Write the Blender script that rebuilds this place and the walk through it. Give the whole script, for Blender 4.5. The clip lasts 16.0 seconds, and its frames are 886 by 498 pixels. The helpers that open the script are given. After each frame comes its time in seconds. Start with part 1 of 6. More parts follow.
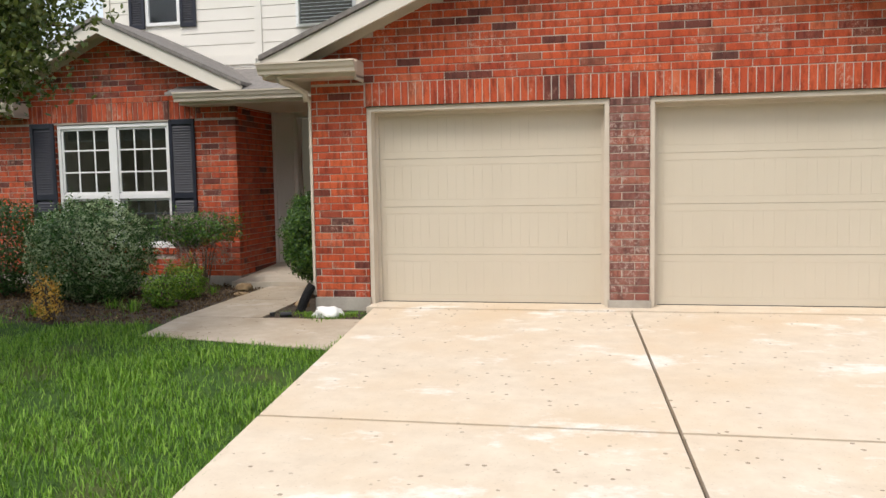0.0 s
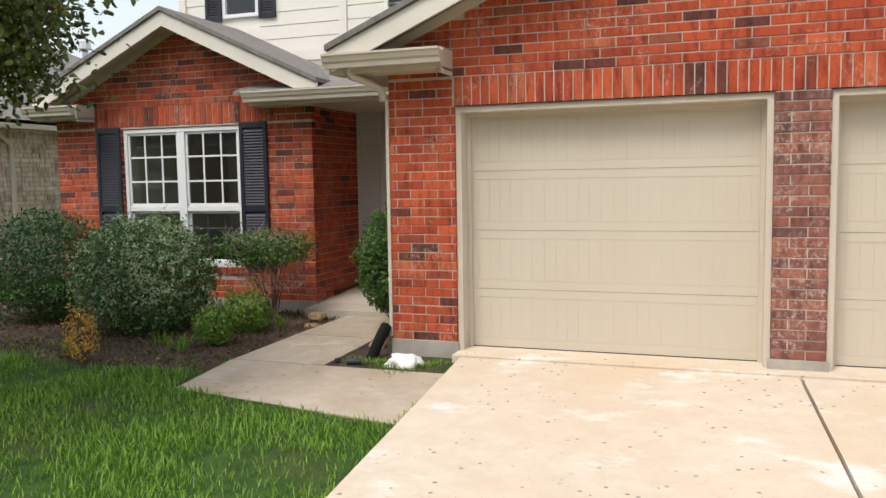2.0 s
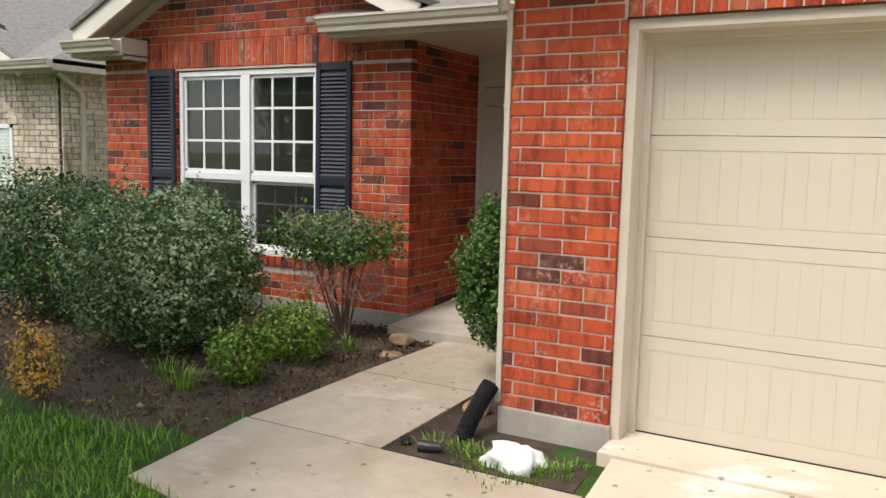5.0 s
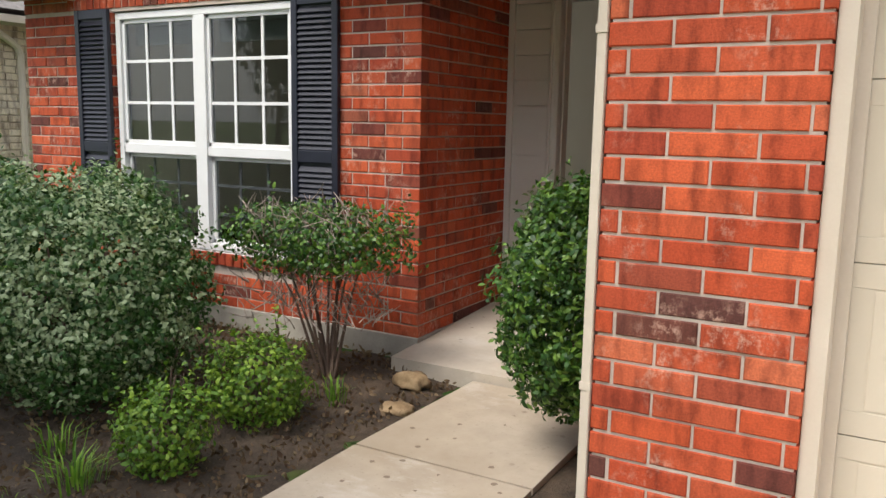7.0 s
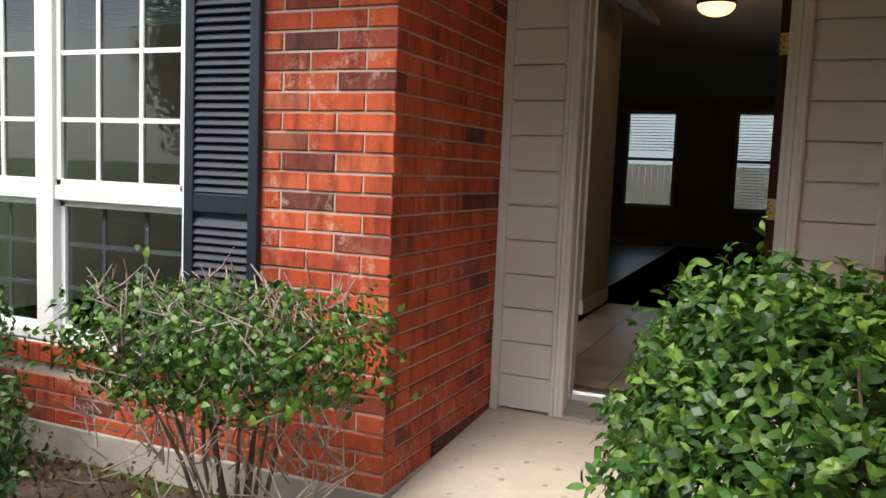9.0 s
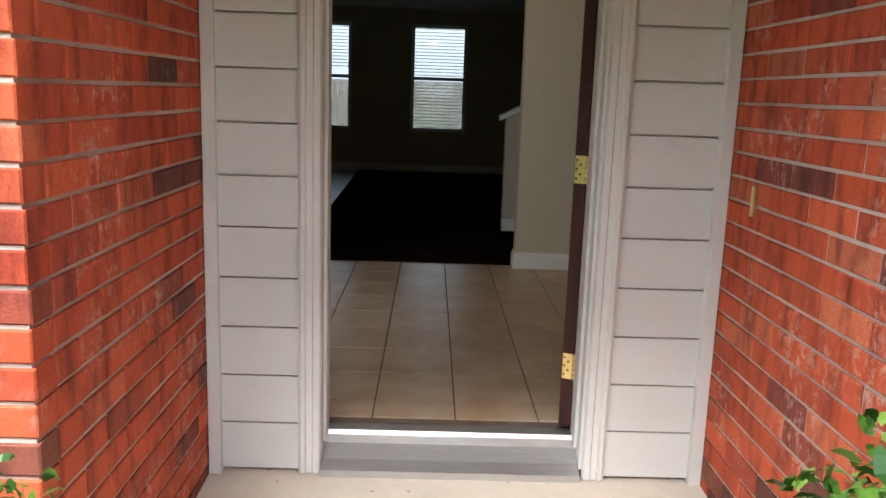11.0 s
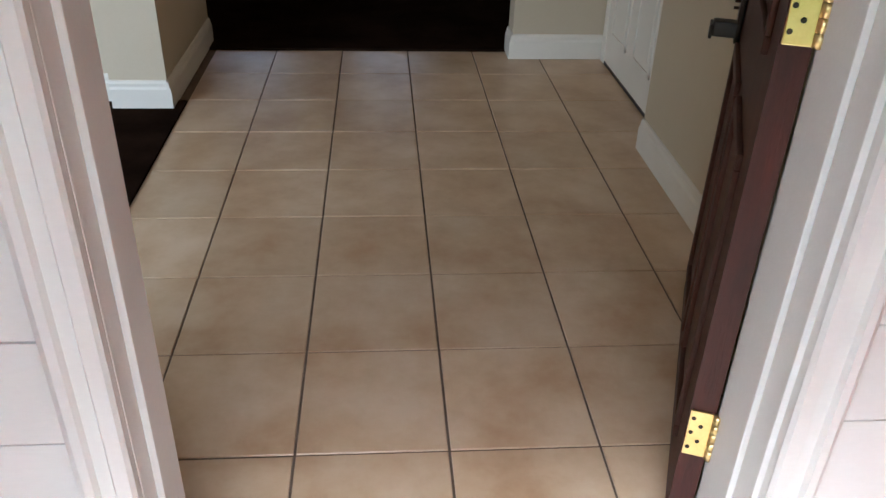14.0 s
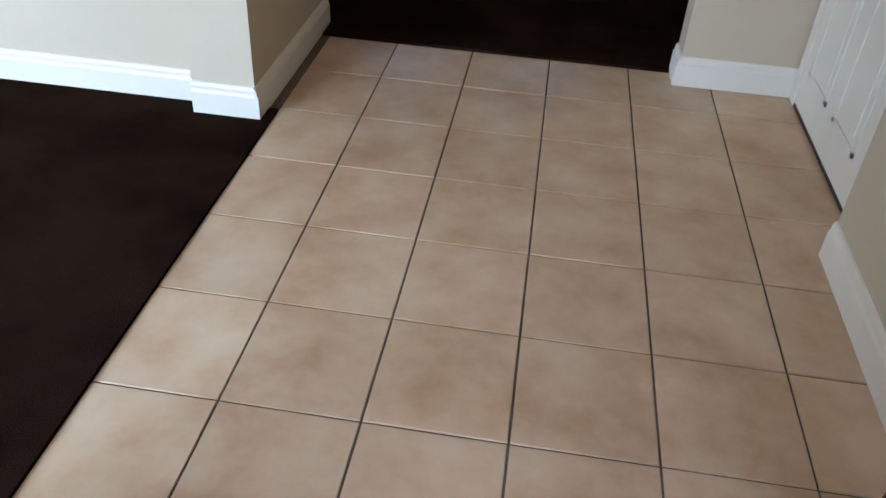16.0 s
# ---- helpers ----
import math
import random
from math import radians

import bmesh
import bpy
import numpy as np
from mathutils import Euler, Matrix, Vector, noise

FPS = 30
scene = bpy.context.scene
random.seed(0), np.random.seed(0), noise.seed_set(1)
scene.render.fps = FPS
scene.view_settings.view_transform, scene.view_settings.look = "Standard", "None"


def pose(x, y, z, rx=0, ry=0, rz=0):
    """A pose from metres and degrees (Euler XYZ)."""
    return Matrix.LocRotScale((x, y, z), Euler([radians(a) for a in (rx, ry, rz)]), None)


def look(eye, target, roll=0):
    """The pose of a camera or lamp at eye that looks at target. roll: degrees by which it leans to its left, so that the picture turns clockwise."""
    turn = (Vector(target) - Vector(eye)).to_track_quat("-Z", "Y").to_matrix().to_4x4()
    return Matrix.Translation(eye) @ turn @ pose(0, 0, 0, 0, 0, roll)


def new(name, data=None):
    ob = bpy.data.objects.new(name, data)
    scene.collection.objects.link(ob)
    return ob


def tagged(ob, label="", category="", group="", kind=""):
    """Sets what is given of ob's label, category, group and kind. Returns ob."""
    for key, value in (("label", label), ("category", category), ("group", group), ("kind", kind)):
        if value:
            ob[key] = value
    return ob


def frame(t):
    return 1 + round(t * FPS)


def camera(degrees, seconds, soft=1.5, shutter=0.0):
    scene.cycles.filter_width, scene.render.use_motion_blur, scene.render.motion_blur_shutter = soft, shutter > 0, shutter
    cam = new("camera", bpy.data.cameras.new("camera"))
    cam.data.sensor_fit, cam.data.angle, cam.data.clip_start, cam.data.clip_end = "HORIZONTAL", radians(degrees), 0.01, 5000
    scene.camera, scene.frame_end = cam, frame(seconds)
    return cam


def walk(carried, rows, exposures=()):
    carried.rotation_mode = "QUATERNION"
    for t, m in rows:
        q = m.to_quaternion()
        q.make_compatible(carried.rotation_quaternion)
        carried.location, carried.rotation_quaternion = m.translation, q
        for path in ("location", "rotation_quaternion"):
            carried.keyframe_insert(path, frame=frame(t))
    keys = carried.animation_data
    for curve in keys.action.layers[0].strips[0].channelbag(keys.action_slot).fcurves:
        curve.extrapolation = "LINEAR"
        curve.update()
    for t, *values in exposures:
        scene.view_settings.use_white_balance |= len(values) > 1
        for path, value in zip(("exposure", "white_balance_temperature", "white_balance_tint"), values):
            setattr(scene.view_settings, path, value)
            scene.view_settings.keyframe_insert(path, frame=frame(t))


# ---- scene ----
cam = camera(57.2, 16.0)
PATH = [
    (0, (3.148, -8.425, 1.327), (2.749, -6.472, 1.16), -1.0),
    (0.5, (3.123, -8.083, 1.493), (2.661, -6.149, 1.282), -1.7),
    (1, (3.085, -7.597, 1.555), (2.552, -5.68, 1.35), -1.2),
    (1.5, (3.003, -7.103, 1.515), (2.402, -5.205, 1.331), -0.9),
    (2, (2.857, -6.682, 1.502), (2.191, -4.804, 1.332), -0.9),
    (2.5, (2.714, -6.172, 1.51), (1.96, -4.327, 1.337), -0.5),
    (3, (2.564, -5.686, 1.515), (1.723, -3.88, 1.332), 0.1),
    (3.5, (2.412, -5.171, 1.517), (1.473, -3.416, 1.323), 0.1),
    (3.7, (2.345, -4.981, 1.532), (1.368, -3.247, 1.328), 0.2),
    (6, (1.357, -3.211, 1.385), (0.395, -1.476, 1.126), 1.7),
    (6.5, (1.079, -2.793, 1.419), (0.118, -1.065, 1.12), 0.9),
    (7, (0.803, -2.387, 1.427), (-0.171, -0.668, 1.12), 1.1),
    (7.5, (0.553, -2.019, 1.461), (-0.443, -0.314, 1.144), 0.9),
    (8, (0.345, -1.669, 1.512), (-0.696, 0.008, 1.19), 0.0),
    (8.5, (-0.052, -1.25, 1.345), (-1.046, 0.475, 1.152), 2.2),
    (9, (-0.370, -0.896, 1.362), (-1.159, 0.932, 1.172), 2.3),
    (9.5, (-0.595, -0.524, 1.407), (-1.191, 1.370, 1.172), 1.3),
    (10, (-0.811, -0.276, 1.455), (-1.158, 1.675, 1.187), 1.4),
    (12.5, (-1.077, 1.415, 1.511), (-0.832, 3.292, 0.864), 2.0),
    (13, (-1.045, 1.708, 1.491), (-0.801, 3.537, 0.72), 1.8),
    (13.5, (-1.078, 1.993, 1.524), (-0.836, 3.736, 0.573), 2.6),
    (14, (-1.027, 2.237, 1.502), (-0.88, 3.948, 0.476), 1.8),
    (14.5, (-0.969, 2.48, 1.479), (-0.905, 4.172, 0.414), 2.2),
    (15, (-0.946, 2.659, 1.531), (-0.949, 4.299, 0.387), 2.4),
    (15.5, (-0.934, 2.827, 1.567), (-1.009, 4.425, 0.366), 2.1),
    (16, (-0.93, 3.004, 1.625), (-1.108, 4.601, 0.434), 3.6),
]
EXPOSURES = [(0.0, 0.54, 6500, 10), (3.5, 0.64, 6500, 10), (6.0, 0.9, 6500, 10), (8.0, 1.1, 6500, 10), (9.0, 1.35, 6500, 10), (10.0, 1.8, 6400, 10), (12.3, 3.08, 5600, 10), (13.5, 3.3, 5500, 10), (14.5, 3.1, 5500, 10), (15.0, 3.4, 5300, 10), (16.0, 3.95, 5050, 10)]
walk(cam, [(t, look(*r)) for t, *r in PATH], EXPOSURES)

# ---------------- world, sun, exposure ----------------
world = bpy.data.worlds.new("sky")
scene.world = world
world.use_nodes = True
wn = world.node_tree
sky = wn.nodes.new("ShaderNodeTexSky")
sky.sky_type = "NISHITA"
sky.sun_disc = False
sky.sun_elevation = radians(56)
sky.sun_rotation = radians(200)
sky.air_density = 1.0
sky.dust_density = 4.0
sky.ozone_density = 1.0
bg = wn.nodes["Background"]
bg.inputs["Strength"].default_value = 0.14
cloud = wn.nodes.new("ShaderNodeMix")   # thin overcast over the clear sky
cloud.data_type = "RGBA"
cloud.inputs[0].default_value = 0.6
cloud.inputs[7].default_value = (5.6, 5.9, 6.3, 1)
wn.links.new(sky.outputs[0], cloud.inputs[6])
wn.links.new(cloud.outputs[2], bg.inputs["Color"])

sun_data = bpy.data.lights.new("sun", "SUN")
sun_data.energy = 1.5
sun_data.angle = radians(24)
sun_data.color = (1.0, 0.96, 0.90)
sun = new("sun", sun_data)
sun.matrix_world = look((-5.5, -12.5, 20), (-1.5, 0, 0))
scene.view_settings.exposure = 0.55

# sky light that enters by the front window opening
ad = bpy.data.lights.new("window_sky", "AREA")
ad.shape, ad.size, ad.size_y, ad.energy = "RECTANGLE", 1.65, 1.3, 13
ad.color = (0.86, 0.94, 1.0)
al = new("window_sky", ad)
al.matrix_world = look((-3.65, 2.12, 1.25), (-3.65, 3.2, 1.1))

# ---------------- materials ----------------


class Nodes:
    """Small helper to wire a node material."""

    def __init__(self, name):
        self.mat = bpy.data.materials.new(name)
        self.mat.use_nodes = True
        self.t = self.mat.node_tree
        self.p = self.t.nodes["Principled BSDF"]
        self.coord = self.t.nodes.new("ShaderNodeTexCoord")
        self.geo = self.t.nodes.new("ShaderNodeNewGeometry")

    def node(self, kind, **ins):
        n = self.t.nodes.new(kind)
        for k, v in ins.items():
            n.inputs[k.replace("_", " ")].default_value = v
        return n

    def link(self, a, b):
        self.t.links.new(a, b)

    def noise(self, scale, detail=4.0, rough=0.55, stretch=None, world_space=True):
        n = self.node("ShaderNodeTexNoise", Scale=scale, Detail=detail, Roughness=rough)
        src = self.geo.outputs["Position"] if world_space else self.coord.outputs["Object"]
        if stretch:
            m = self.node("ShaderNodeMapping")
            m.inputs["Scale"].default_value = stretch
            self.link(src, m.inputs["Vector"])
            src = m.outputs[0]
        self.link(src, n.inputs["Vector"])
        return n.outputs["Fac"]

    def ramp(self, fac, stops, mode="LINEAR"):
        r = self.node("ShaderNodeValToRGB")
        r.color_ramp.interpolation = mode
        els = r.color_ramp.elements
        while len(els) < len(stops):
            els.new(0.5)
        for e, (pos, col) in zip(els, stops):
            e.position = pos
            e.color = (*col, 1)
        self.link(fac, r.inputs["Fac"])
        return r.outputs["Color"]

    def mix(self, fac, a, b, blend="MIX"):
        m = self.t.nodes.new("ShaderNodeMix")
        m.data_type = "RGBA"
        m.blend_type = blend
        for sock, v in ((m.inputs[0], fac), (m.inputs[6], a), (m.inputs[7], b)):
            if hasattr(v, "links"):
                self.link(v, sock)
            elif isinstance(v, tuple):
                sock.default_value = (*v, 1)
            else:
                sock.default_value = v
        return m.outputs[2]

    def math(self, op, a, b=0.0):
        m = self.t.nodes.new("ShaderNodeMath")
        m.operation = op
        for sock, v in ((m.inputs[0], a), (m.inputs[1], b)):
            if hasattr(v, "links"):
                self.link(v, sock)
            else:
                sock.default_value = v
        return m.outputs[0]

    def finish(self, color=None, rough=0.6, bump=None, dist=0.002, strength=0.6, metal=0.0, spec=0.5):
        for sock, v in ((self.p.inputs["Base Color"], color), (self.p.inputs["Roughness"], rough)):
            if v is None:
                continue
            if hasattr(v, "links"):
                self.link(v, sock)
            elif isinstance(v, tuple):
                sock.default_value = (*v, 1)
            else:
                sock.default_value = v
        self.p.inputs["Metallic"].default_value = metal
        self.p.inputs["Specular IOR Level"].default_value = spec
        if bump is not None:
            b = self.node("ShaderNodeBump", Strength=strength, Distance=dist)
            self.link(bump, b.inputs["Height"])
            self.link(b.outputs[0], self.p.inputs["Normal"])
        return self.mat


def plain(name, a, b, scale=6.0, fine=80.0, rough=0.6, dist=0.001, metal=0.0, stretch=None, spec=0.5, strength=0.5):
    """A surface that wanders between two colours, with fine relief."""
    n = Nodes(name)
    big = n.noise(scale, 5.0, 0.6, stretch)
    small = n.noise(fine, 3.0, 0.6, stretch)
    col = n.ramp(n.math("ADD", n.math("MULTIPLY", big, 0.75), n.math("MULTIPLY", small, 0.25)), [(0.32, a), (0.68, b)])
    return n.finish(col, rough, small, dist, strength, metal, spec)


BRICK_STOPS = [(0.0, (0.41, 0.064, 0.024)), (0.16, (0.52, 0.092, 0.032)), (0.32, (0.43, 0.072, 0.030)), (0.45, (0.58, 0.115, 0.042)),
               (0.58, (0.36, 0.058, 0.027)), (0.70, (0.53, 0.100, 0.036)), (0.80, (0.22, 0.050, 0.032)), (0.88, (0.11, 0.042, 0.034)),
               (0.94, (0.55, 0.145, 0.066)), (1.0, (0.46, 0.082, 0.034))]


def brick_material(name, per_island, stops, chalk=(0.62, 0.40, 0.31), chalk_at=0.585, chalk_amount=0.6):
    n = Nodes(name)
    if per_island:
        rnd = n.geo.outputs["Random Per Island"]
    else:
        rnd = n.node("ShaderNodeObjectInfo").outputs["Random"]
    col = n.ramp(rnd, stops)
    # streaks of darker flashing, whitish chalk that only some bricks carry
    streak = n.noise(15.0, 4.0, 0.6, (1.0, 1.0, 0.3))
    col = n.mix(n.ramp(streak, [(0.46, (0, 0, 0)), (0.66, (0.85, 0.85, 0.85))]), col, n.mix(1.0, col, (0.40, 0.36, 0.38), "MULTIPLY"))
    patch = n.noise(3.1, 2.0, 0.5)
    fleck = n.noise(26.0, 6.0, 0.75, (1.0, 1.0, 0.8))
    m = n.math("MULTIPLY", n.ramp(patch, [(chalk_at - 0.07, (0, 0, 0)), (chalk_at + 0.06, (1, 1, 1))]), n.ramp(fleck, [(0.5, (0, 0, 0)), (0.62, (1, 1, 1))]))
    col = n.mix(n.math("MULTIPLY", m, chalk_amount), col, chalk)
    fine = n.noise(160.0, 4.0, 0.7)
    col = n.mix(0.55, col, n.ramp(fine, [(0.3, (0.5, 0.5, 0.5)), (0.7, (1.4, 1.35, 1.3))]), "MULTIPLY")
    return n.finish(col, 0.82, n.math("ADD", fine, n.math("MULTIPLY", fleck, 0.8)), 0.0025, 0.7, 0.0, 0.3)


BRICK = brick_material("red_brick", False, BRICK_STOPS)
BRICK_FIELD = brick_material("red_brick_field", True, BRICK_STOPS)
WEATHERED_STOPS = [(0.0, (0.30, 0.105, 0.075)), (0.25, (0.21, 0.085, 0.070)), (0.45, (0.36, 0.14, 0.10)), (0.6, (0.14, 0.072, 0.062)),
                   (0.8, (0.27, 0.10, 0.078)), (1.0, (0.33, 0.12, 0.08))]
BRICK_OLD = brick_material("weathered_brick", False, WEATHERED_STOPS, (0.66, 0.56, 0.50), 0.45, 0.55)
CREAM_STOPS = [(0.0, (0.64, 0.55, 0.41)), (0.4, (0.74, 0.66, 0.52)), (0.7, (0.56, 0.47, 0.35)), (1.0, (0.78, 0.71, 0.58))]
BRICK_CREAM = brick_material("cream_brick", True, CREAM_STOPS, (0.75, 0.70, 0.60))
MORTAR = plain("mortar", (0.40, 0.33, 0.28), (0.58, 0.50, 0.43), 9.0, 140.0, 0.9, 0.003)
CONCRETE_BASE = plain("foundation_concrete", (0.30, 0.27, 0.23), (0.46, 0.42, 0.36), 4.0, 70.0, 0.88, 0.003)


def concrete_material(name, a, b, stain, pale, spots):
    n = Nodes(name)
    big = n.noise(0.7, 6.0, 0.6)
    mid = n.noise(4.5, 6.0, 0.65)
    fine = n.noise(120.0, 3.0, 0.6)
    col = n.ramp(mid, [(0.3, a), (0.7, b)])
    col = n.mix(n.ramp(big, [(0.46, (0, 0, 0)), (0.68, (0.8, 0.8, 0.8))]), col, stain)
    pale_n = n.noise(1.1, 7.0, 0.7, (1.0, 1.6, 1.0))
    col = n.mix(n.ramp(pale_n, [(0.56, (0, 0, 0)), (0.66, (0.85, 0.85, 0.85))]), col, pale)
    v = n.node("ShaderNodeTexVoronoi", Scale=9.0, Randomness=1.0)
    n.link(n.geo.outputs["Position"], v.inputs["Vector"])
    pit = n.math("LESS_THAN", n.math("ADD", v.outputs["Distance"], n.math("MULTIPLY", n.noise(60.0, 2.0), 0.12)), 0.185)
    pit = n.math("MULTIPLY", pit, n.ramp(n.noise(0.9, 2.0), [(0.45, (0, 0, 0)), (0.55, (1, 1, 1))]))
    col = n.mix(n.math("MULTIPLY", pit, 0.8), col, spots)
    speck = n.ramp(n.noise(55.0, 2.0, 0.5), [(0.66, (0, 0, 0)), (0.72, (1, 1, 1))])
    col = n.mix(n.math("MULTIPLY", speck, 0.25), col, spots)
    hgt = n.math("SUBTRACT", n.math("ADD", n.math("MULTIPLY", fine, 0.4), n.math("MULTIPLY", mid, 0.6)), pit)
    return n.finish(col, 0.85, hgt, 0.003, 0.6, 0.0, 0.35)


DRIVE = concrete_material("driveway_concrete", (0.60, 0.50, 0.385), (0.70, 0.60, 0.475), (0.62, 0.48, 0.33), (0.78, 0.74, 0.68), (0.22, 0.16, 0.10))
WALK = concrete_material("walkway_concrete", (0.41, 0.34, 0.26), (0.53, 0.45, 0.35), (0.36, 0.28, 0.19), (0.56, 0.50, 0.42), (0.18, 0.13, 0.09))
PORCH = concrete_material("porch_concrete", (0.48, 0.42, 0.34), (0.58, 0.51, 0.42), (0.44, 0.37, 0.28), (0.60, 0.55, 0.48), (0.30, 0.24, 0.18))
JOINT = plain("joint_dirt", (0.06, 0.045, 0.03), (0.16, 0.12, 0.08), 20.0, 120.0, 0.95, 0.004)
GARAGE_PAINT = plain("garage_door_paint", (0.56, 0.50, 0.40), (0.60, 0.54, 0.44), 1.5, 220.0, 0.5, 0.0004, stretch=(1, 1, 0.4))
TRIM_TAN = plain("tan_trim_paint", (0.55, 0.48, 0.39), (0.62, 0.55, 0.46), 3.0, 120.0, 0.5, 0.0006)
TRIM_EAVE = plain("eave_paint", (0.50, 0.43, 0.34), (0.57, 0.50, 0.41), 3.0, 90.0, 0.5, 0.0006)
RAKE_PAINT = plain("rake_board_paint", (0.66, 0.61, 0.53), (0.74, 0.69, 0.61), 2.0, 90.0, 0.5, 0.0006)
SIDING = plain("siding_paint", (0.74, 0.70, 0.63), (0.80, 0.77, 0.70), 1.2, 150.0, 0.55, 0.0006, stretch=(0.3, 1, 1))
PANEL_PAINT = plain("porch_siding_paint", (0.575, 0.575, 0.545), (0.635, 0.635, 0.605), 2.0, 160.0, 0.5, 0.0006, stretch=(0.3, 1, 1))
SHUTTER = plain("shutter_paint", (0.010, 0.012, 0.022), (0.018, 0.020, 0.034), 6.0, 150.0, 0.42, 0.0006)
VINYL = plain("white_vinyl", (0.78, 0.78, 0.77), (0.84, 0.84, 0.83), 3.0, 100.0, 0.35, 0.0003)
# grey paint carries the dimming of an insect screen that is not built
SCREENED = plain("screened_grille", (0.20, 0.20, 0.21), (0.27, 0.27, 0.28), 4.0, 200.0, 0.7, 0.0004)
SHINGLE = plain("roof_shingle", (0.14, 0.127, 0.118), (0.27, 0.245, 0.225), 14.0, 160.0, 0.95, 0.004)
INTERIOR_WALL = plain("interior_wall_paint", (0.50, 0.425, 0.30), (0.54, 0.465, 0.34), 1.5, 90.0, 0.75, 0.0008)
CEILING_PAINT = plain("ceiling_paint", (0.50, 0.47, 0.42), (0.55, 0.52, 0.47), 1.5, 60.0, 0.85, 0.002)
BASE_PAINT = plain("baseboard_paint", (0.70, 0.66, 0.57), (0.76, 0.72, 0.63), 4.0, 120.0, 0.4, 0.0004)
DOOR_WOOD = plain("dark_stained_wood", (0.030, 0.012, 0.008), (0.075, 0.026, 0.016), 5.0, 60.0, 0.55, 0.0012, stretch=(6, 6, 0.35), spec=0.25)
DOOR_EDGE = plain("red_brown_door_edge", (0.022, 0.006, 0.005), (0.065, 0.013, 0.009), 8.0, 70.0, 0.5, 0.0015, stretch=(4, 4, 0.5), spec=0.3)
BRASS = plain("brass", (0.66, 0.50, 0.20), (0.80, 0.64, 0.30), 20.0, 200.0, 0.32, 0.0003, 1.0)
BRONZE = plain("dark_bronze_metal", (0.020, 0.017, 0.015), (0.045, 0.038, 0.032), 20.0, 200.0, 0.35, 0.0003, 0.8)
STEEL = plain("aluminium_threshold", (0.50, 0.50, 0.50), (0.64, 0.64, 0.64), 10.0, 200.0, 0.45, 0.0004, 0.9, stretch=(1, 20, 1))
BLACK_PLASTIC = plain("black_plastic", (0.012, 0.012, 0.013), (0.028, 0.028, 0.030), 10.0, 120.0, 0.45, 0.0006)
WHITE_STONE = plain("white_painted_stone", (0.80, 0.78, 0.74), (0.88, 0.87, 0.84), 8.0, 60.0, 0.8, 0.004)
FIELD_STONE = plain("tan_field_stone", (0.20, 0.125, 0.060), (0.42, 0.30, 0.17), 9.0, 70.0, 0.9, 0.006)
SOIL = plain("garden_soil", (0.020, 0.013, 0.008), (0.115, 0.080, 0.052), 5.0, 60.0, 0.97, 0.02, strength=0.9)
BARK = plain("bark", (0.07, 0.045, 0.032), (0.17, 0.115, 0.085), 12.0, 70.0, 0.95, 0.006)
TWIG = plain("dry_twig", (0.22, 0.17, 0.14), (0.40, 0.33, 0.28), 20.0, 90.0, 0.9, 0.002)
BLIND = plain("pale_blind", (0.62, 0.66, 0.60), (0.70, 0.73, 0.67), 2.0, 60.0, 0.6, 0.001)
FENCE_WOOD = plain("grey_fence_wood", (0.24, 0.21, 0.18), (0.36, 0.32, 0.28), 4.0, 50.0, 0.9, 0.003, stretch=(5, 5, 0.4))


def carpet_material(name, a, b):
    n = Nodes(name)
    big = n.noise(3.0, 5.0, 0.65)
    fine = n.noise(420.0, 2.0, 0.6)
    col = n.mix(0.5, n.ramp(big, [(0.35, a), (0.65, b)]), n.ramp(fine, [(0.3, (0.5, 0.5, 0.5)), (0.7, (1.4, 1.4, 1.4))]), "MULTIPLY")
    return n.finish(col, 1.0, fine, 0.006, 0.9, 0.0, 0.0)


CARPET = carpet_material("brown_carpet", (0.011, 0.0065, 0.0045), (0.026, 0.015, 0.010))


def tile_material():
    n = Nodes("ceramic_tile")
    rnd = n.node("ShaderNodeObjectInfo").outputs["Random"]
    big = n.noise(4.5, 5.0, 0.6)
    mid = n.noise(16.0, 5.0, 0.65)
    fine = n.noise(140.0, 3.0, 0.6)
    col = n.ramp(n.math("ADD", n.math("MULTIPLY", big, 0.88), n.math("MULTIPLY", mid, 0.12)), [(0.34, (0.43, 0.290, 0.170)), (0.52, (0.54, 0.405, 0.265)), (0.68, (0.62, 0.50, 0.36))])
    col = n.mix(1.0, col, n.ramp(rnd, [(0.0, (0.92, 0.90, 0.88)), (1.0, (1.04, 1.02, 1.0))]), "MULTIPLY")
    rough = n.ramp(big, [(0.3, (0.28, 0.28, 0.28)), (0.7, (0.36, 0.36, 0.36))])
    return n.finish(col, rough, fine, 0.0002, 0.25, 0.0, 0.5)


TILE_MAT = tile_material()
GROUT = plain("brown_grout", (0.085, 0.060, 0.042), (0.15, 0.108, 0.078), 12.0, 160.0, 0.95, 0.002)
PALE_FLOOR = plain("pale_vinyl_floor", (0.46, 0.48, 0.47), (0.56, 0.57, 0.55), 3.0, 90.0, 0.35, 0.0005)


def glass_material(name, tint):
    m = bpy.data.materials.new(name)
    m.use_nodes = True
    p = m.node_tree.nodes["Principled BSDF"]
    p.inputs["Base Color"].default_value = (*tint, 1)
    p.inputs["Roughness"].default_value = 0.02
    p.inputs["Transmission Weight"].default_value = 1.0
    p.inputs["IOR"].default_value = 1.5
    return m


GLASS = glass_material("window_glass", (0.34, 0.37, 0.38))
GLASS_CLEAR = glass_material("clear_window_glass", (0.92, 0.97, 0.96))


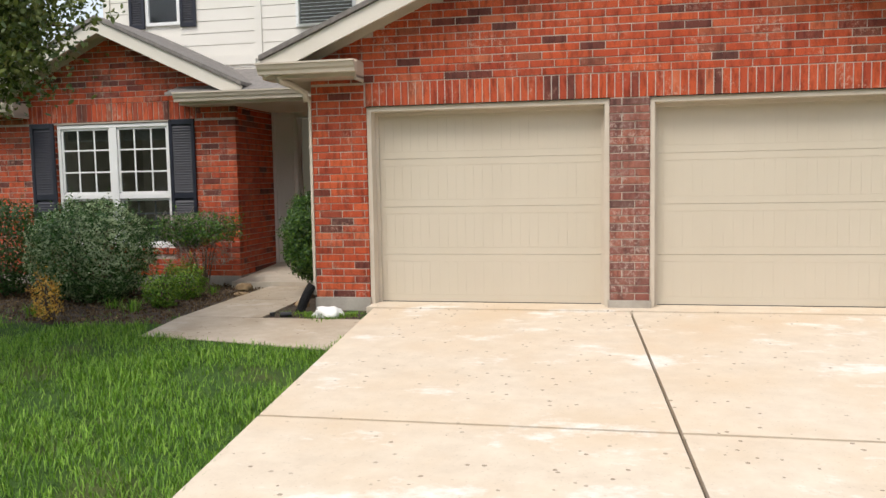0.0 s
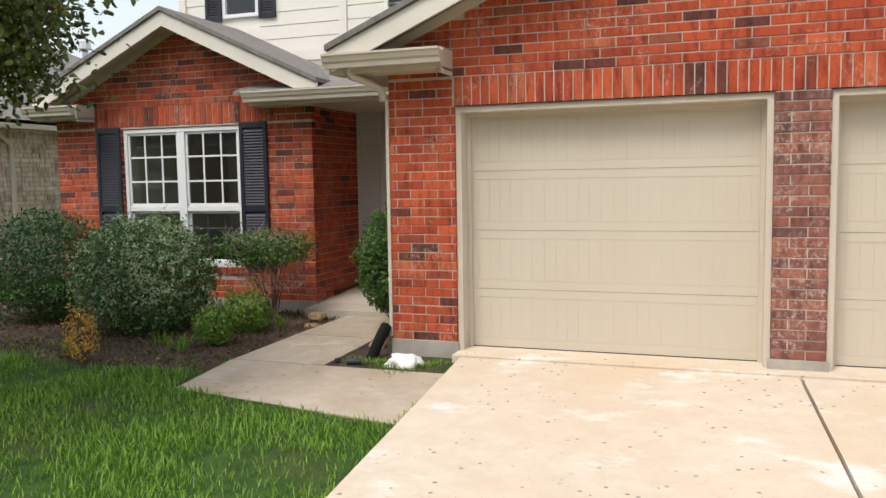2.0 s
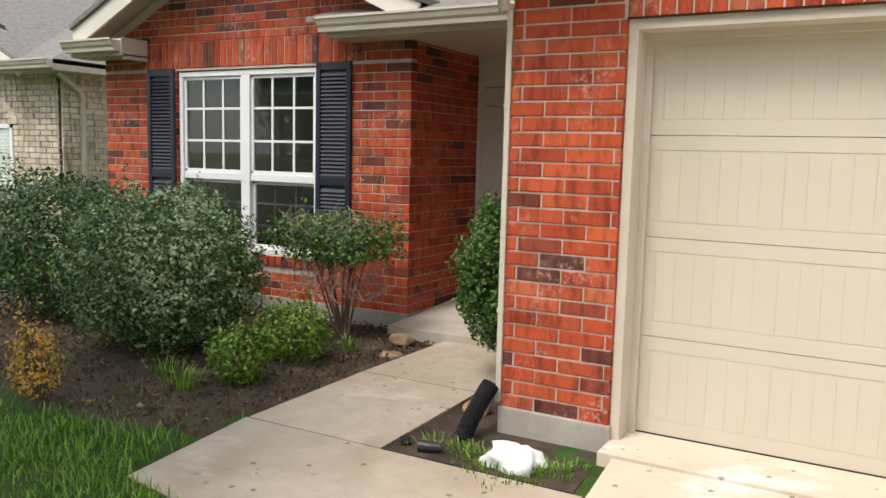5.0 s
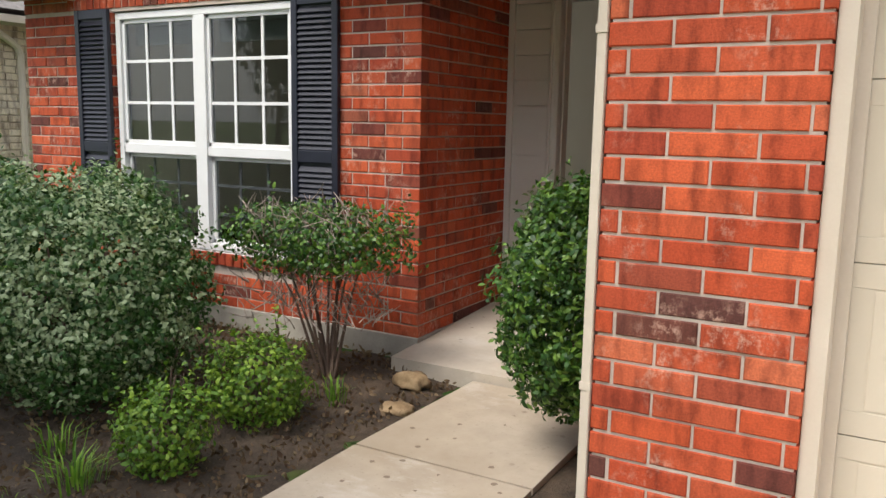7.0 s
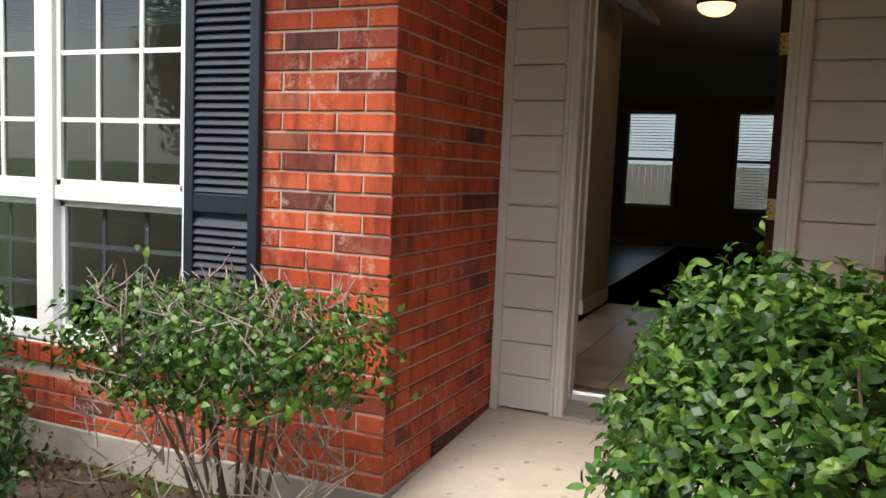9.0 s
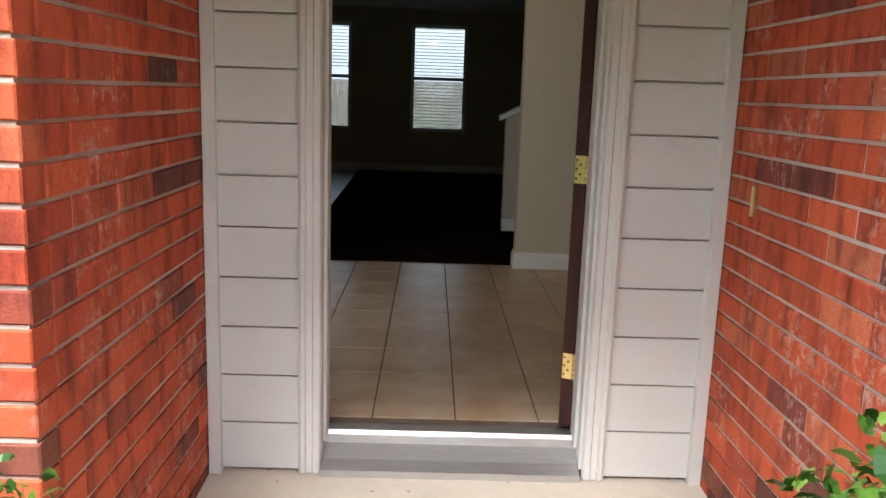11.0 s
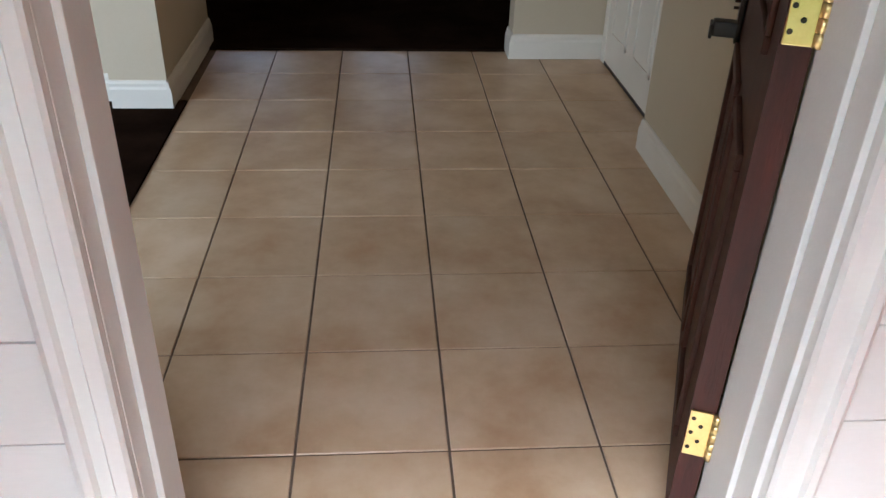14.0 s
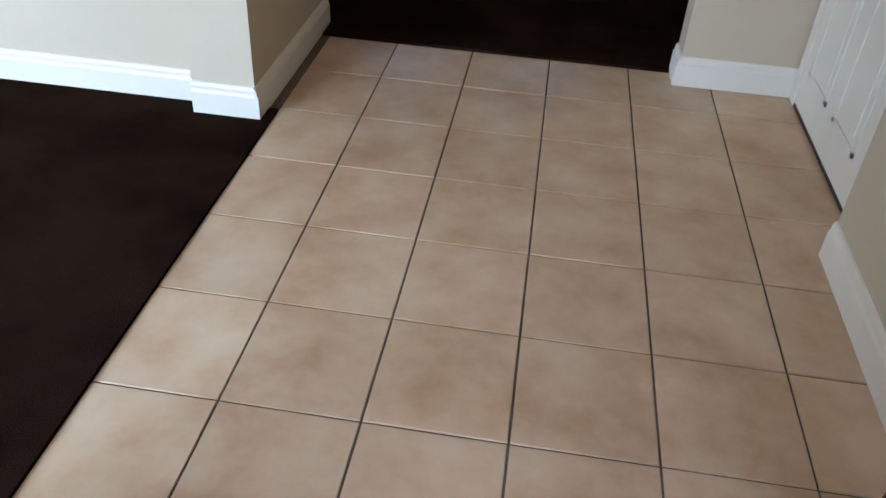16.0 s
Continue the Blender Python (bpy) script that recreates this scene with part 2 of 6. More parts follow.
def lamp_material():
    m = bpy.data.materials.new("lamp_glass_glow")
    m.use_nodes = True
    p = m.node_tree.nodes["Principled BSDF"]
    p.inputs["Base Color"].default_value = (0.9, 0.7, 0.45, 1)
    p.inputs["Emission Color"].default_value = (1.0, 0.55, 0.20, 1)
    p.inputs["Emission Strength"].default_value = 1.4
    return m


LAMP_GLOW = lamp_material()


def leaf_material(name, dark, mid, light, rough=0.45, pale=None):
    n = Nodes(name)
    rnd = n.geo.outputs["Random Per Island"]
    col = n.ramp(rnd, [(0.0, dark), (0.5, mid), (1.0, light)])
    col = n.mix(0.5, col, n.ramp(n.noise(9.0, 3.0), [(0.35, (0.65, 0.65, 0.6)), (0.65, (1.3, 1.3, 1.2))]), "MULTIPLY")
    if pale:
        spray = n.math("ADD", n.noise(9.0, 4.0, 0.6), n.math("MULTIPLY", n.math("SUBTRACT", rnd, 0.5), 0.22))
        spray = n.math("ADD", spray, n.math("MULTIPLY", n.math("SUBTRACT", n.noise(2.2, 2.0), 0.5), 0.5))
        col = n.mix(n.ramp(spray, [(0.50, (0, 0, 0)), (0.60, (0.8, 0.8, 0.8))]), col, pale)
    mat = n.finish(col, rough, n.noise(200.0, 2.0), 0.0006, 0.3, 0.0, 0.4)
    n.p.inputs["Subsurface Weight"].default_value = 0.0
    tr = n.node("ShaderNodeBsdfTranslucent")
    n.link(n.mix(1.0, col, (1.2, 1.3, 0.7), "MULTIPLY"), tr.inputs["Color"])
    ms = n.node("ShaderNodeMixShader")
    ms.inputs[0].default_value = 0.16
    out = n.t.nodes["Material Output"]
    n.link(n.p.outputs[0], ms.inputs[1])
    n.link(tr.outputs[0], ms.inputs[2])
    n.link(ms.outputs[0], out.inputs["Surface"])
    return mat


LEAF_DARK = leaf_material("dark_green_leaf", (0.012, 0.040, 0.008), (0.026, 0.075, 0.014), (0.055, 0.130, 0.028))
LEAF_PALE = leaf_material("variegated_leaf", (0.016, 0.058, 0.008), (0.036, 0.110, 0.016), (0.090, 0.190, 0.040), 0.5, (0.40, 0.47, 0.28))
LEAF_BRIGHT = leaf_material("bright_green_leaf", (0.050, 0.120, 0.012), (0.120, 0.230, 0.022), (0.26, 0.38, 0.045))
LEAF_PHOTINIA = leaf_material("glossy_broad_leaf", (0.014, 0.050, 0.008), (0.040, 0.110, 0.014), (0.150, 0.260, 0.040), 0.42)
LEAF_OAK = leaf_material("oak_leaf", (0.035, 0.060, 0.012), (0.080, 0.115, 0.024), (0.17, 0.20, 0.055))
LEAF_DRY = leaf_material("golden_dry_leaf", (0.40, 0.19, 0.025), (0.62, 0.35, 0.06), (0.78, 0.50, 0.12), 0.7)
LEAF_LITTER = leaf_material("dead_leaf", (0.07, 0.04, 0.022), (0.15, 0.095, 0.055), (0.26, 0.19, 0.12), 0.9)
GRASS_BLADE = leaf_material("grass_blade", (0.080, 0.185, 0.015), (0.155, 0.310, 0.026), (0.270, 0.420, 0.060), 0.55)


def ground_material():
    n = Nodes("lawn_ground")
    big = n.noise(0.8, 5.0, 0.6)
    mid = n.noise(9.0, 5.0, 0.65)
    fine = n.noise(90.0, 3.0, 0.7)
    col = n.ramp(mid, [(0.3, (0.028, 0.065, 0.012)), (0.7, (0.070, 0.130, 0.026))])
    col = n.mix(n.ramp(big, [(0.52, (0, 0, 0)), (0.70, (0.7, 0.7, 0.7))]), col, (0.13, 0.11, 0.05))
    return n.finish(col, 0.95, n.math("ADD", mid, fine), 0.02, 0.8, 0.0, 0.2)


LAWN = ground_material()

# ---------------- builders ----------------


def box(bm, x0, x1, y0, y1, z0, z1, bevel=0.0):
    """Add a box, with its long edges rounded where asked."""
    vs = [bm.verts.new((x, y, z)) for x in (x0, x1) for y in (y0, y1) for z in (z0, z1)]
    fs = [bm.faces.new([vs[i] for i in f]) for f in ((0, 1, 3, 2), (4, 6, 7, 5), (0, 4, 5, 1), (2, 3, 7, 6), (0, 2, 6, 4), (1, 5, 7, 3))]
    if bevel > 0:
        es = list({e for f in fs for e in f.edges})
        bmesh.ops.bevel(bm, geom=es, offset=bevel, segments=2, affect="EDGES", profile=0.6)


def slab(bm, outline, z0, z1):
    """A prism over a plan outline; z1 may be a function of (x, y)."""
    top = z1 if callable(z1) else (lambda x, y: z1)
    lo = [bm.verts.new((x, y, z0)) for x, y in outline]
    hi = [bm.verts.new((x, y, top(x, y))) for x, y in outline]
    k = len(outline)
    bm.faces.new(hi)
    bm.faces.new(lo[::-1])
    for i in range(k):
        bm.faces.new((lo[i], lo[(i + 1) % k], hi[(i + 1) % k], hi[i]))


def profile_run(bm, prof, a, b, axis="x"):
    """Sweep a closed profile of (depth, z) pairs from a to b along x, or of (x, z) pairs along y."""
    ends = []
    for s in (a, b):
        ends.append([bm.verts.new((s, p, z) if axis == "x" else (p, s, z)) for p, z in prof])
    k = len(prof)
    bm.faces.new(ends[0])
    bm.faces.new(ends[1][::-1])
    for i in range(k):
        bm.faces.new((ends[0][i], ends[1][i], ends[1][(i + 1) % k], ends[0][(i + 1) % k]))


def tube(bm, pts, r0, r1=None, sides=8, cap=True):
    """A round limb through points, tapering from r0 to r1."""
    r1 = r0 if r1 is None else r1
    pts = [Vector(p) for p in pts]
    rings = []
    for i, p in enumerate(pts):
        d = (pts[min(i + 1, len(pts) - 1)] - pts[max(i - 1, 0)]).normalized()
        q = d.to_track_quat("Z", "Y")
        r = r0 + (r1 - r0) * i / (len(pts) - 1)
        rings.append([bm.verts.new(p + q @ Vector((r * math.cos(2 * math.pi * k / sides), r * math.sin(2 * math.pi * k / sides), 0))) for k in range(sides)])
    for a, b in zip(rings, rings[1:]):
        for k in range(sides):
            bm.faces.new((a[k], a[(k + 1) % sides], b[(k + 1) % sides], b[k]))
    if cap:
        bm.faces.new(rings[0][::-1])
        bm.faces.new(rings[-1])


def mesh_of(bm, name, smooth=False):
    bmesh.ops.recalc_face_normals(bm, faces=bm.faces)
    me = bpy.data.meshes.new(name)
    bm.to_mesh(me)
    bm.free()
    if smooth:
        me.polygons.foreach_set("use_smooth", [True] * len(me.polygons))
    return me


def part(name, bm, material, parent=None, label="", smooth=False):
    """Link a bmesh as one mesh object, under a thing or a part."""
    me = mesh_of(bm, name, smooth)
    me.materials.append(material)
    ob = new(name, me)
    if parent is not None:
        ob.parent = parent
    if label:
        ob["label"] = label
    return ob


def structure(name, bm, material, label, category, smooth=False):
    return tagged(part(name, bm, material, None, "", smooth), label, category, kind="structure")


def thing(name, label, category, group="", at=(0, 0, 0)):
    ob = new(name)
    ob.location = at
    ob.empty_display_size = 0.1
    return tagged(ob, label, category, group)


def boxes(*rows, bevel=0.0):
    bm = bmesh.new()
    for r in rows:
        box(bm, *r, bevel=bevel)
    return bm


# ---------------- plan ----------------
SLOPE = 0.04                    # fall of driveway and front yard
BRICK_L, BRICK_H = 0.254, 0.079  # king-size brick with its joint
GAR_Z0, OPEN_TOP = 0.08, 2.13   # foundation top, head of the garage openings
OPEN1, OPEN2 = (0.61, 3.16), (3.555, 6.105)
GAR_END = 6.72
REC_X, FRONT_Y, DOOR_Y = -1.785, 1.875, 3.11
HOUSE_L = -5.595
WIN_X0, WIN_X1, WIN_Z0, WIN_Z1, WIN_MID = -4.53, -2.775, 0.47, 2.20, 1.19
DOOR_X0, DOOR_X1, DOOR_TOP = -1.385, -0.445, 2.30
FLOOR_Z = 0.26
TILE = 0.338
CEIL_Z = 2.75


def drive_z(x, y):
    return SLOPE * min(y, 0.0)


def yard_z(x, y):
    base = -0.07 + SLOPE * min(y + 0.5, 0.0)
    return base + 0.012 * noise.noise(Vector((x * 0.9, y * 0.9, 0)))


# ---------------- ground ----------------
def build_ground():
    xs = sorted(set([-400, -150, -60, -30, -18] + [round(-12 + 0.4 * i, 2) for i in range(60)] + [14, 20, 40, 90, 200, 400]))
    ys = sorted(set([-400, -150, -70, -35, -20] + [round(-13 + 0.4 * i, 2) for i in range(45)] + [7, 10, 13, 16, 22, 40, 90, 200, 400]))
    bm = bmesh.new()
    grid = [[bm.verts.new((x, y, yard_z(x, y) if -13 <= y <= 5 else (-0.07 if y > 5 else -0.07 + SLOPE * (max(y, -16) + 0.5)))) for y in ys] for x in xs]
    for i in range(len(xs) - 1):
        for j in range(len(ys) - 1):
            bm.faces.new((grid[i][j], grid[i + 1][j], grid[i + 1][j + 1], grid[i][j + 1]))
    return structure("ground", bm, LAWN, "patchy green lawn ground around the house", "lawn", True)


build_ground()

# driveway slabs with sunken joints
DRIVE_X0, JOINT_X, DRIVE_X1 = 0.70, 3.355, 6.6
DRIVE_ROWS = [(-0.203, -3.655), (-3.688, -6.6), (-6.62, -9.6), (-9.62, -14.0)]
bm = bmesh.new()
slab(bm, [(DRIVE_X0 + 0.02 + 1.08, -14), (DRIVE_X1, -14), (DRIVE_X1, -0.02), (DRIVE_X0 + 0.02, -0.02)], -0.9, lambda x, y: drive_z(x, y) - 0.04)
driveway = structure("driveway", bm, JOINT, "dark dirt joints beneath the pale concrete driveway", "driveway")
for j, (ya, yb) in enumerate(DRIVE_ROWS):
    for xa, xb in ((DRIVE_X0, JOINT_X - 0.012), (JOINT_X + 0.012, DRIVE_X1)):
        bm = bmesh.new()
        e0 = 0.10 * max(0, -ya - 0.5) if xa == DRIVE_X0 else 0
        e1 = 0.10 * max(0, -yb - 0.5) if xa == DRIVE_X0 else 0
        s0, s1 = -0.055 * ya if xa != DRIVE_X0 else 0, -0.055 * yb if xa != DRIVE_X0 else 0
        t0, t1 = -0.055 * ya if xa == DRIVE_X0 else 0, -0.055 * yb if xa == DRIVE_X0 else 0
        slab(bm, [(xa + e1 * 0.8 + s1, yb), (xb + t1, yb), (xb + t0, ya), (xa + e0 * 0.8 + s0, ya)], -1.0, drive_z)
        part("slab", bm, DRIVE, driveway, "pale sun-bleached pitted concrete slab")
bm = bmesh.new()
slab(bm, [(0.62, -0.19), (GAR_END - 0.6, -0.19), (GAR_END - 0.6, 0.30), (0.62, 0.30)], -0.5, lambda x, y: 0.006 + SLOPE * min(y, 0) * 0.3)
part("apron", bm, DRIVE, driveway, "narrow concrete apron under the garage doors")

# walkway and porch
def walk_z(x, y):
    return -0.06 + 0.021 * max(0.0, min(y, 1.6) + 0.6) - 0.045 * max(0.0, -0.6 - y)


walkway = tagged(new("walkway"), "tan concrete walkway of three slabs between bed and garage", "walkway", kind="structure")
for outline in ([(-1.30, -0.585), (-0.40, -0.585), (-0.40, 0.50), (-1.28, 0.50)],
                [(-1.28, 0.515), (-0.40, 0.515), (-0.40, 1.56), (-1.22, 1.56)],
                [(-1.25, -1.46), (0.785, -1.81), (0.695, -0.60), (-1.31, -0.60)]):
    bm = bmesh.new()
    slab(bm, outline, -0.4, walk_z)
    part("slab", bm, WALK, walkway)
bm = bmesh.new()
slab(bm, [(-1.2, -1.4), (0.6, -1.70), (0.6, -0.55), (-0.42, -0.55), (-0.42, 1.55), (-1.25, 1.55)], -0.4, lambda x, y: walk_z(x, y) - 0.02)
part("joint_bed", bm, JOINT, walkway)


def porch_z(x, y):
    return 0.035 + 0.06 * (y - 1.6)


bm = bmesh.new()
slab(bm, [(REC_X - 0.0, 1.575), (0.0, 1.575), (0.0, DOOR_Y + 0.12), (REC_X, DOOR_Y + 0.12)], -0.4, porch_z)
structure("porch_slab", bm, PORCH, "smooth tan concrete porch slab before the front door", "porch")

# garden bed: dark soil with a lumpy top
def bed_edge(x):
    return -1.28 - 0.22 * math.sin((x + 1.2) * 0.9) + 0.12 * math.sin(x * 3.1)


def build_bed():
    bm = bmesh.new()
    nx, ny = 56, 34
    rows = []
    for i in range(nx + 1):
        x = -6.6 + 5.29 * i / nx
        y0, y1 = bed_edge(x), FRONT_Y + 0.02
        rows.append([bm.verts.new((x, y0 + (y1 - y0) * j / ny,
                                   yard_z(x, y0 + (y1 - y0) * j / ny) - 0.012 + 0.035 * min(1, j / 4, (ny - j) / 3) + 0.025 * noise.noise(Vector((x * 4, j * 0.5, 3)))
                                   + 0.018 * noise.noise(Vector((x * 13, j * 1.6, 7))) - 0.022 * min(1, max(0, (x + 1.55) / 0.25)))) for j in range(ny + 1)])
    for i in range(nx):
        for j in range(ny):
            bm.faces.new((rows[i][j], rows[i + 1][j], rows[i + 1][j + 1], rows[i][j + 1]))
    return structure("garden_bed", bm, SOIL, "dark bare soil of the planting bed with leaf litter", "soil", True)


build_bed()
bm = bmesh.new()
slab(bm, [(-0.40, -0.57), (0.64, -0.57), (0.60, 0.02), (0.0, 0.02), (0.0, 1.56), (-0.40, 1.56)], -0.4, lambda x, y: -0.066)
structure("side_bed", bm, SOIL, "narrow strip of soil and weeds beside the garage", "soil")

# ---------------- brick walls ----------------
def brick_mesh(name, length, height, deep=0.088, c=0.004):
    bm = bmesh.new()
    h = [(0, 0), (length, 0), (length, height), (0, height)]
    back = [bm.verts.new((x, 0.0, z)) for x, z in h]
    mid = [bm.verts.new((x, -deep + c, z)) for x, z in h]
    ins = [(c, c), (length - c, c), (length - c, height - c), (c, height - c)]
    front = [bm.verts.new((x, -deep, z)) for x, z in ins]
    bm.faces.new(front)
    for a, b in ((back, mid), (mid, front)):
        for i in range(4):
            bm.faces.new((a[i], a[(i + 1) % 4], b[(i + 1) % 4], b[i]))
    return mesh_of(bm, name)


BRICK_CACHE = {}
BRICK_JOBS = []   # (wall, material, list of (matrix, length, height)), made last


def brick_data(length, height, material):
    key = (round(length, 3), round(height, 3), material.name)
    if key not in BRICK_CACHE:
        me = brick_mesh("brick", key[0], key[1])
        me.materials.append(material)
        BRICK_CACHE[key] = me
    return BRICK_CACHE[key]


def course_bricks(x0, x1, z0, z1, holes, offset=0.0, row0=0):
    """Bricks of a running bond over a rectangle, cut round the holes (x0, x1, z0, z1); yields x, z, length, height."""
    out = []
    j = 0
    z = z0
    gap = 0.010
    while z < z1 - 0.02:
        h = min(BRICK_H, z1 - z) - gap
        x = x0 - BRICK_L * (0.5 if (j + row0) % 2 else 0.0) - offset
        while x < x1:
            a, b = max(x, x0), (x1 if abs(x + BRICK_L - x1) < 0.02 else min(x + BRICK_L - gap, x1))
            spans = [(a, b)]
            for hx0, hx1, hz0, hz1 in holes:
                if z + h > hz0 + 0.01 and z < hz1 - 0.01:
                    cut = []
                    for s, e in spans:
                        if e <= hx0 or s >= hx1:
                            cut.append((s, e))
                        else:
                            if s < hx0:
                                cut.append((s, hx0))
                            if e > hx1:
                                cut.append((hx1, e))
                    spans = cut
            for s, e in spans:
                if e - s > 0.035 and h > 0.03:
                    out.append((s, z, round((e - s) * 200) / 200, h))
            x += BRICK_L
        z += BRICK_H
        j += 1
    return out


def front_matrix(y):
    return lambda x, z: Matrix.Translation((x, y, z))


def side_matrix(x, facing):
    """Bricks on a wall along y: facing +1 looks to +x, -1 to -x. The first coordinate is y."""
    turn = Matrix.Rotation(radians(90), 4, "Z") if facing > 0 else Matrix.Rotation(radians(-90), 4, "Z")
    if facing > 0:
        return lambda y, z: Matrix.Translation((x, y, z)) @ turn
    return lambda y, z: Matrix.Translation((x, y, z)) @ turn


def lay(wall, rows, matrix, material, field=None, keep=None):
    jobs = []
    rng = random.Random(len(BRICK_JOBS) + 5)
    for x, z, l, h in rows:
        m = matrix(x, z) @ Matrix.Translation((0, rng.uniform(-0.0015, 0.0035), rng.uniform(-0.001, 0.001)))
        jobs.append((m, l, h, keep is None or keep(x, z)))
    BRICK_JOBS.append((wall, material, field, jobs))


# garage front: mortar core with two openings and a gable head
GAR_MID = (0.0 + GAR_END) / 2
GABLE_SLOPE = 0.42
GAR_EAVE = 2.68


def gar_gable(x):
    return GAR_EAVE + GABLE_SLOPE * (GAR_MID - abs(x - GAR_MID))


bm = bmesh.new()
for x0, x1, z0, z1 in ((0.008, OPEN1[0] - 0.008, GAR_Z0, OPEN_TOP), (OPEN1[1] + 0.008, OPEN2[0] - 0.008, GAR_Z0, OPEN_TOP), (OPEN2[1] + 0.008, GAR_END, GAR_Z0, OPEN_TOP), (0.0, GAR_END, OPEN_TOP, GAR_EAVE)):
    box(bm, x0, x1, 0.008, 0.14, z0, z1)
v = [bm.verts.new(p) for p in ((0, 0.008, GAR_EAVE), (GAR_END, 0.008, GAR_EAVE), (GAR_MID, 0.008, gar_gable(GAR_MID)), (0, 0.14, GAR_EAVE), (GAR_END, 0.14, GAR_EAVE), (GAR_MID, 0.14, gar_gable(GAR_MID)))]
for f in ((0, 1, 2), (3, 5, 4), (0, 2, 5, 3), (1, 4, 5, 2)):
    bm.faces.new([v[i] for i in f])
wall_garage = structure("wall_garage_front", bm, MORTAR, "orange-red brick garage front with pale mortar and a gable", "brick wall")
SOLDIER = 0.254
rows = []
for a, b in ((0.0, OPEN1[0]), (OPEN2[1], GAR_END)):
    rows += course_bricks(a, b, GAR_Z0, OPEN_TOP, [], 0.06)
rows += course_bricks(0.0, OPEN1[0] - 0.02, OPEN_TOP, OPEN_TOP + SOLDIER, [], 0.06, 1)
lay(wall_garage, rows, front_matrix(0.088), BRICK)
lay(wall_garage, course_bricks(OPEN1[1], OPEN2[0], GAR_Z0, OPEN_TOP, [], 0.0), front_matrix(0.088), BRICK_OLD)
sold = []
x = OPEN1[0]
while x < GAR_END - 0.06:
    sold.append((x, OPEN_TOP, 0.069, SOLDIER - 0.01))
    x += BRICK_H
lay(wall_garage, sold, front_matrix(0.088), BRICK)
gab = []
z = OPEN_TOP + SOLDIER
for x, zz, l, h in course_bricks(0.0, GAR_END, z, gar_gable(GAR_MID) - 0.02, [], 0.05):
    lim = min(gar_gable(x), gar_gable(x + l))
    if zz + h < lim + 0.03:
        gab.append((x, zz, l, h))
lay(wall_garage, gab, front_matrix(0.088), BRICK)
# foundation under the garage front
for x0, x1 in ((-0.012, OPEN1[0] + 0.01), (OPEN1[1] - 0.02, OPEN2[0] + 0.02), (OPEN2[1], GAR_END)):
    bm = boxes((x0, x1, -0.018, 0.30, -0.3, GAR_Z0), bevel=0.006)
    structure("foundation", bm, CONCRETE_BASE, "rough grey concrete foundation under the brick", "foundation")

# garage side wall beside the porch
bm = boxes((0.008, 0.14, 0.14, DOOR_Y + 0.06, GAR_Z0 - 0.05, 2.62))
wall_side = structure("wall_garage_side", bm, MORTAR, "orange-red brick side wall of the garage facing the porch", "brick wall")
lay(wall_side, [(y, z, l, h) for y, z, l, h in course_bricks(0.098, DOOR_Y, GAR_Z0, 2.60, [], 0.0, 1)],
    lambda y, z: Matrix.Translation((0.088, y, z)) @ Matrix.Rotation(radians(90), 4, "Z") @ Matrix.Scale(-1, 4, (0, 1, 0)), BRICK)
structure("foundation", boxes((-0.008, 0.1, 0.30, DOOR_Y, -0.3, GAR_Z0), bevel=0.004), CONCRETE_BASE, "rough grey concrete foundation under the brick", "foundation")

# front wall with the window
WIN_MIDX = (WIN_X0 + WIN_X1) / 2
FR_MID = -3.56
FR_EAVE = 2.50
FR_SLOPE = 0.46
FR_HALF = 2.04


def fr_gable(x):
    return 2.55 + FR_SLOPE * (FR_HALF - abs(x - FR_MID))


HOLE = (WIN_X0 - 0.01, WIN_X1 + 0.01, WIN_Z0, WIN_Z1 + 0.01)
WALL_B = 0.08
bm = bmesh.new()
for x0, x1, z0, z1 in ((HOUSE_L, HOLE[0] - 0.008, WALL_B, FR_EAVE), (HOLE[1] + 0.008, REC_X - 0.008, WALL_B, FR_EAVE), (HOLE[0], HOLE[1], WALL_B, HOLE[2]), (HOLE[0], HOLE[1], HOLE[3], FR_EAVE)):
    box(bm, x0, x1, FRONT_Y + 0.008, FRONT_Y + 0.14, z0, z1)
v = [bm.verts.new(p) for p in ((HOUSE_L, FRONT_Y + 0.008, FR_EAVE), (REC_X, FRONT_Y + 0.008, FR_EAVE), (FR_MID, FRONT_Y + 0.008, fr_gable(FR_MID)),
                               (HOUSE_L, FRONT_Y + 0.14, FR_EAVE), (REC_X, FRONT_Y + 0.14, FR_EAVE), (FR_MID, FRONT_Y + 0.14, fr_gable(FR_MID)))]
for f in ((0, 1, 2), (3, 5, 4), (0, 2, 5, 3), (1, 4, 5, 2)):
    bm.faces.new([v[i] for i in f])
wall_front = structure("wall_front", bm, MORTAR, "orange-red brick front wall with a window and a gable", "brick wall")
rows = course_bricks(HOUSE_L, REC_X, WALL_B, WIN_Z1 + 0.03, [(HOLE[0], HOLE[1], WIN_Z0 - 0.10, WIN_Z1 + 0.2)], 0.0)
lay(wall_front, rows, front_matrix(FRONT_Y + 0.088), BRICK, BRICK_FIELD, lambda x, z: x > -2.8 or z < 0.6)
sold, x = [], -5.05
while x < -2.36:
    sold.append((x, WIN_Z1 + 0.035, 0.069, 0.244))
    x += BRICK_H
lay(wall_front, sold, front_matrix(FRONT_Y + 0.086), BRICK)
